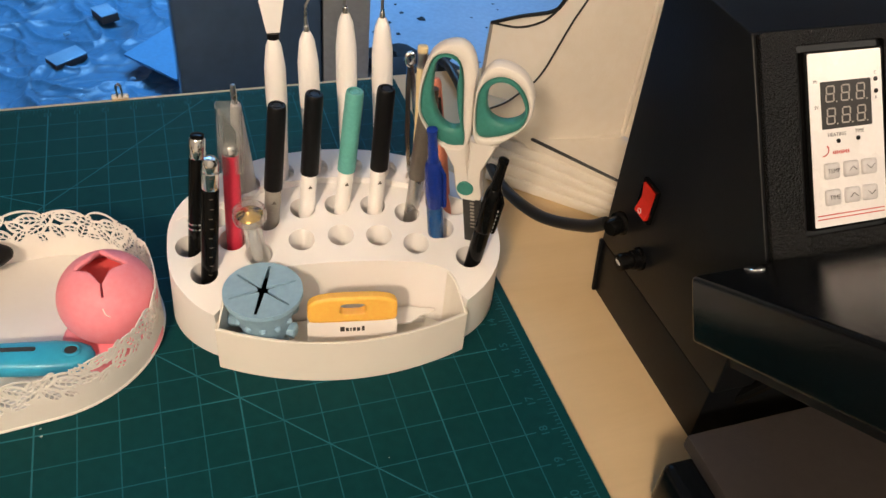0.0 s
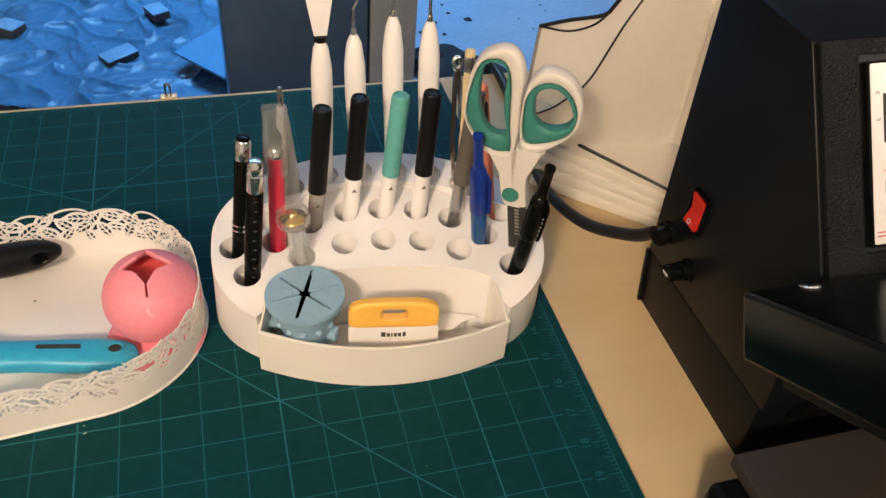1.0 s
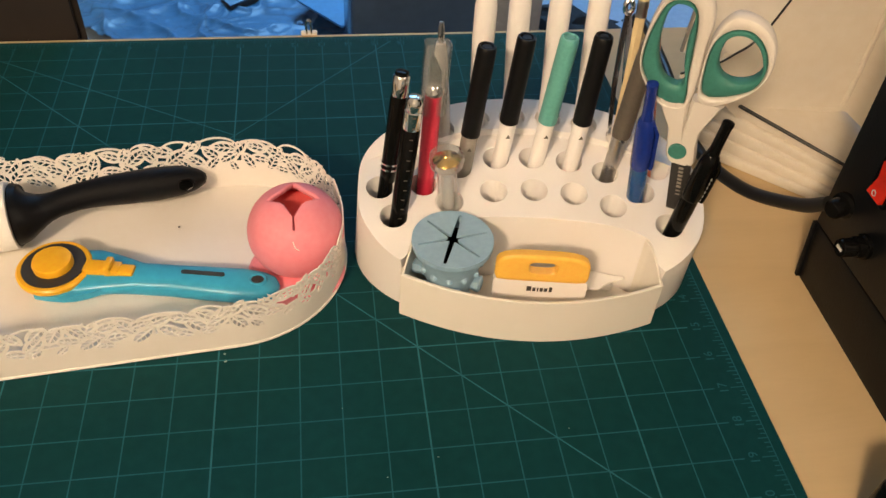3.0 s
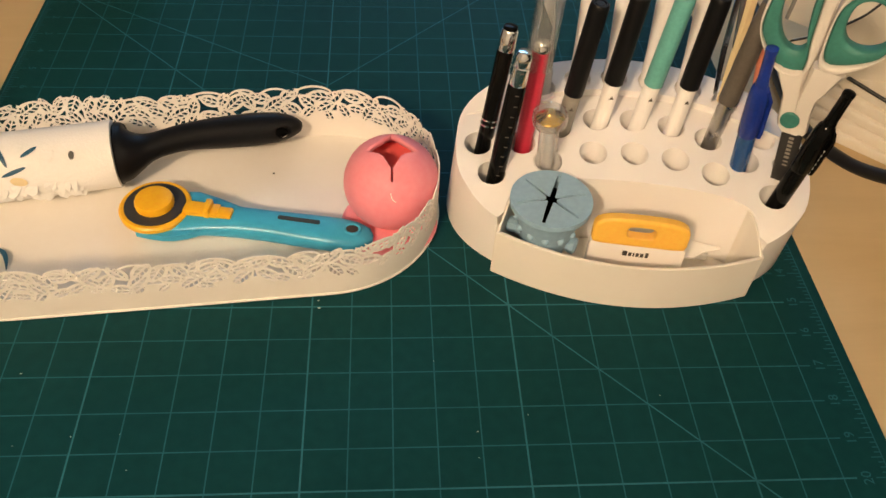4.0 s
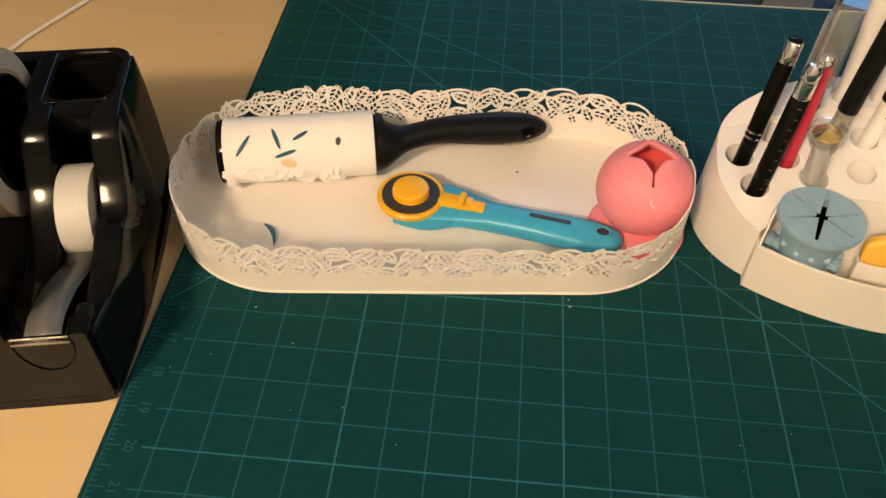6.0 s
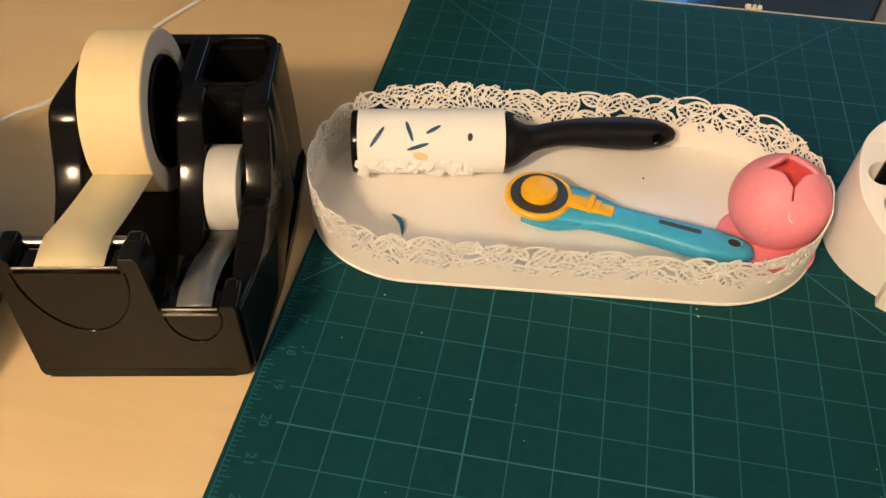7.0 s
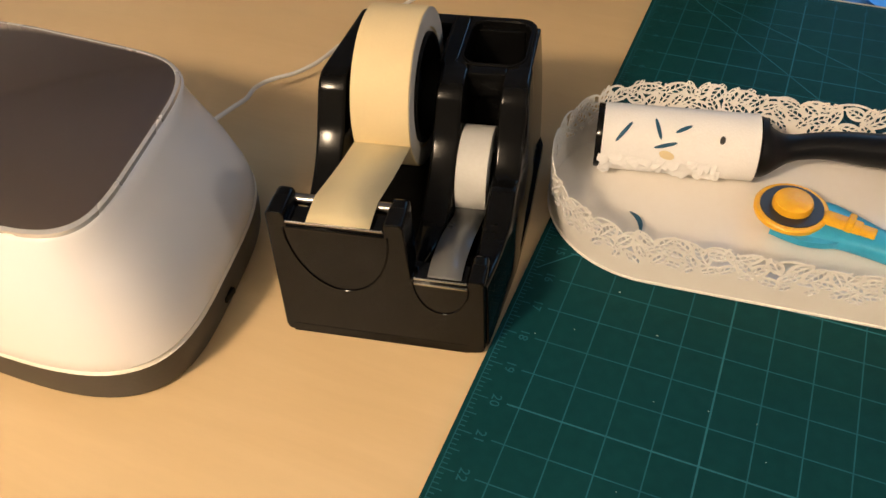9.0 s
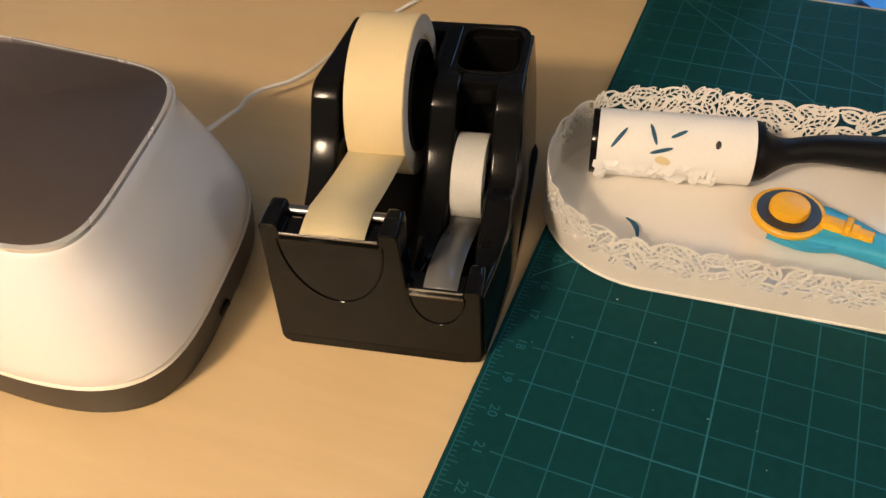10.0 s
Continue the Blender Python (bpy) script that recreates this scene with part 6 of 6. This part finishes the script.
for x, y, s, turn in ((-0.194, 1.976, 0.011, 20), (-0.158, 1.632, 0.012, 50), (-0.030, 1.70, 0.008, 10)):
    solo("paper_scrap", loft([[(q * px, q * py, z) for px, py in rounded(s, s * 0.6, s * 0.3, 3)] for q, z in ((0.8, 0.0), (1.0, 0.003), (0.55, 0.007), (0.2, 0.008))]), M["carton"], "crumpled pale scrap lying on the tarp", "scrap", m=pose(x, y, FLOOR + 0.022, 6, -8, turn))
solo("flat_sheet", plate([[(-0.044, 1.760), (0.078, 1.608), (0.40, 1.70), (0.40, 2.25)]], FLOOR + 0.060, FLOOR + 0.066), M["sheet"], "flat blue panel lying on the tarp", "sheet")
cab = thing("dark_cabinet", "glossy dark navy cabinet standing behind the table", "cabinet", pose(0.252, 1.0, FLOOR))
part("carcass", box(0.345, 0.40, 0.66, (0, 0.20, 0), 0.003), M["navy"], cab)
part("door", box(0.250, 0.012, 0.64, (-0.0455, -0.0065, 0.012), 0.002), M["navy"], cab, "glossy dark door")
part("side_trim", box(0.086, 0.010, 0.64, (0.1270, -0.0055, 0.012), 0.002), M["dull_steel"], cab, "dull worn metal strip")
r = 0.085
rag = loft([[(0.001 + r * q * (1 + 0.35 * math.sin(5 * w + q * 9)) * math.cos(w) * 1.7, r * q * (1 + 0.3 * math.cos(4 * w)) * math.sin(w), z + 0.012 * math.sin(3 * w + 2 * q)) for w in [2 * math.pi * i / 36 for i in range(36)]] for q, z in ((1.0, 0.0), (1.02, 0.010), (0.75, 0.030), (0.4, 0.036), (0.12, 0.030))])
solo("dark_rag", rag, M["rag"], "dark crumpled rag lying on the floor", "rag", m=pose(0.700, 1.665, FLOOR + 0.012, 0, 0, -22))
rng = random.Random(7)
bm = bmesh.new()
for i in range(26):
    x, y, r = rng.uniform(0.62, 1.15), rng.uniform(1.55, 2.4), rng.uniform(0.003, 0.011)
    x, y, r = (0.852, 1.97, 0.020) if i == 0 else (x, y, r)
    vs = [bm.verts.new((x + r * rng.uniform(0.6, 1.2) * math.cos(w), y + r * rng.uniform(0.6, 1.2) * math.sin(w), FLOOR + 0.001)) for w in [2 * math.pi * k / 7 for k in range(7)]]
    tip = bm.verts.new((x, y, FLOOR + r * 0.5))
    for k in range(7):
        bm.faces.new((vs[k], vs[(k + 1) % 7], tip))
solo("floor_debris", bm, M["rag"], "dark crumbs of dirt scattered on the floor", "debris", "stuff")
blk = thing("black_cabinet", "matt brown-black cabinet standing close behind the table", "cabinet")
part("carcass", plate([[(-0.640, 0.408), (-0.197, 0.408), (-0.335, 0.760), (-0.640, 0.760)]], FLOOR, FLOOR + 1.00), M["brown_black"], blk)
part("door", box(0.430, 0.006, 0.96, (-0.4180, 0.4045, FLOOR + 0.02), 0.002), M["brown_black"], blk)
# made-up roof window frame, out of view, round the added daylight lamp
win = thing("added_window", "added roof window frame round the daylight lamp", "window", kind="structure")
for x in (-0.29, 1.29):
    part("added_window_frame", box(0.06, 1.30, 0.04, (x, 2.75, 1.808)), M["board"], win)
for y in (2.13, 3.37):
    part("added_window_sill", box(1.52, 0.06, 0.04, (0.5, y, 1.808)), M["board"], win)

# ---- lint and crumbs on the mat and the tray ----
bm = bmesh.new()
spots = [(-0.047, 0.005, 0.0008), (-0.046, -0.001, 0.0011), (-0.248, -0.022, 0.0008), (-0.218, -0.048, 0.0007)]
spots += [(rng.uniform(-0.29, 0.25), rng.uniform(-0.32, -0.01), rng.uniform(0.0002, 0.0005)) for i in range(26)]
for x, y, r in spots:
    turn = rng.uniform(0, 6.3)
    vs = [bm.verts.new((x + r * rng.uniform(0.7, 1.5) * math.cos(w + turn), y + r * rng.uniform(0.4, 0.9) * math.sin(w + turn), 0.0005)) for w in [2 * math.pi * k / 6 for k in range(6)]]
    tip = bm.verts.new((x, y, 0.0005 + r * 0.5))
    for k in range(6):
        bm.faces.new((vs[k], vs[(k + 1) % 6], tip))
solo("lint", bm, M["lint"], "tiny white lint crumbs on the cutting mat", "lint", "stuff", smooth=0)
solo("crumb", lathe([(0.0007, 0), (0.0008, 0.0003), (0.0004, 0.0007), (0, 0.0008)], 8), M["dark_grey"], "tiny dark crumb on the tray", "crumb", m=pose(-0.085, 0.122, 0.0040))
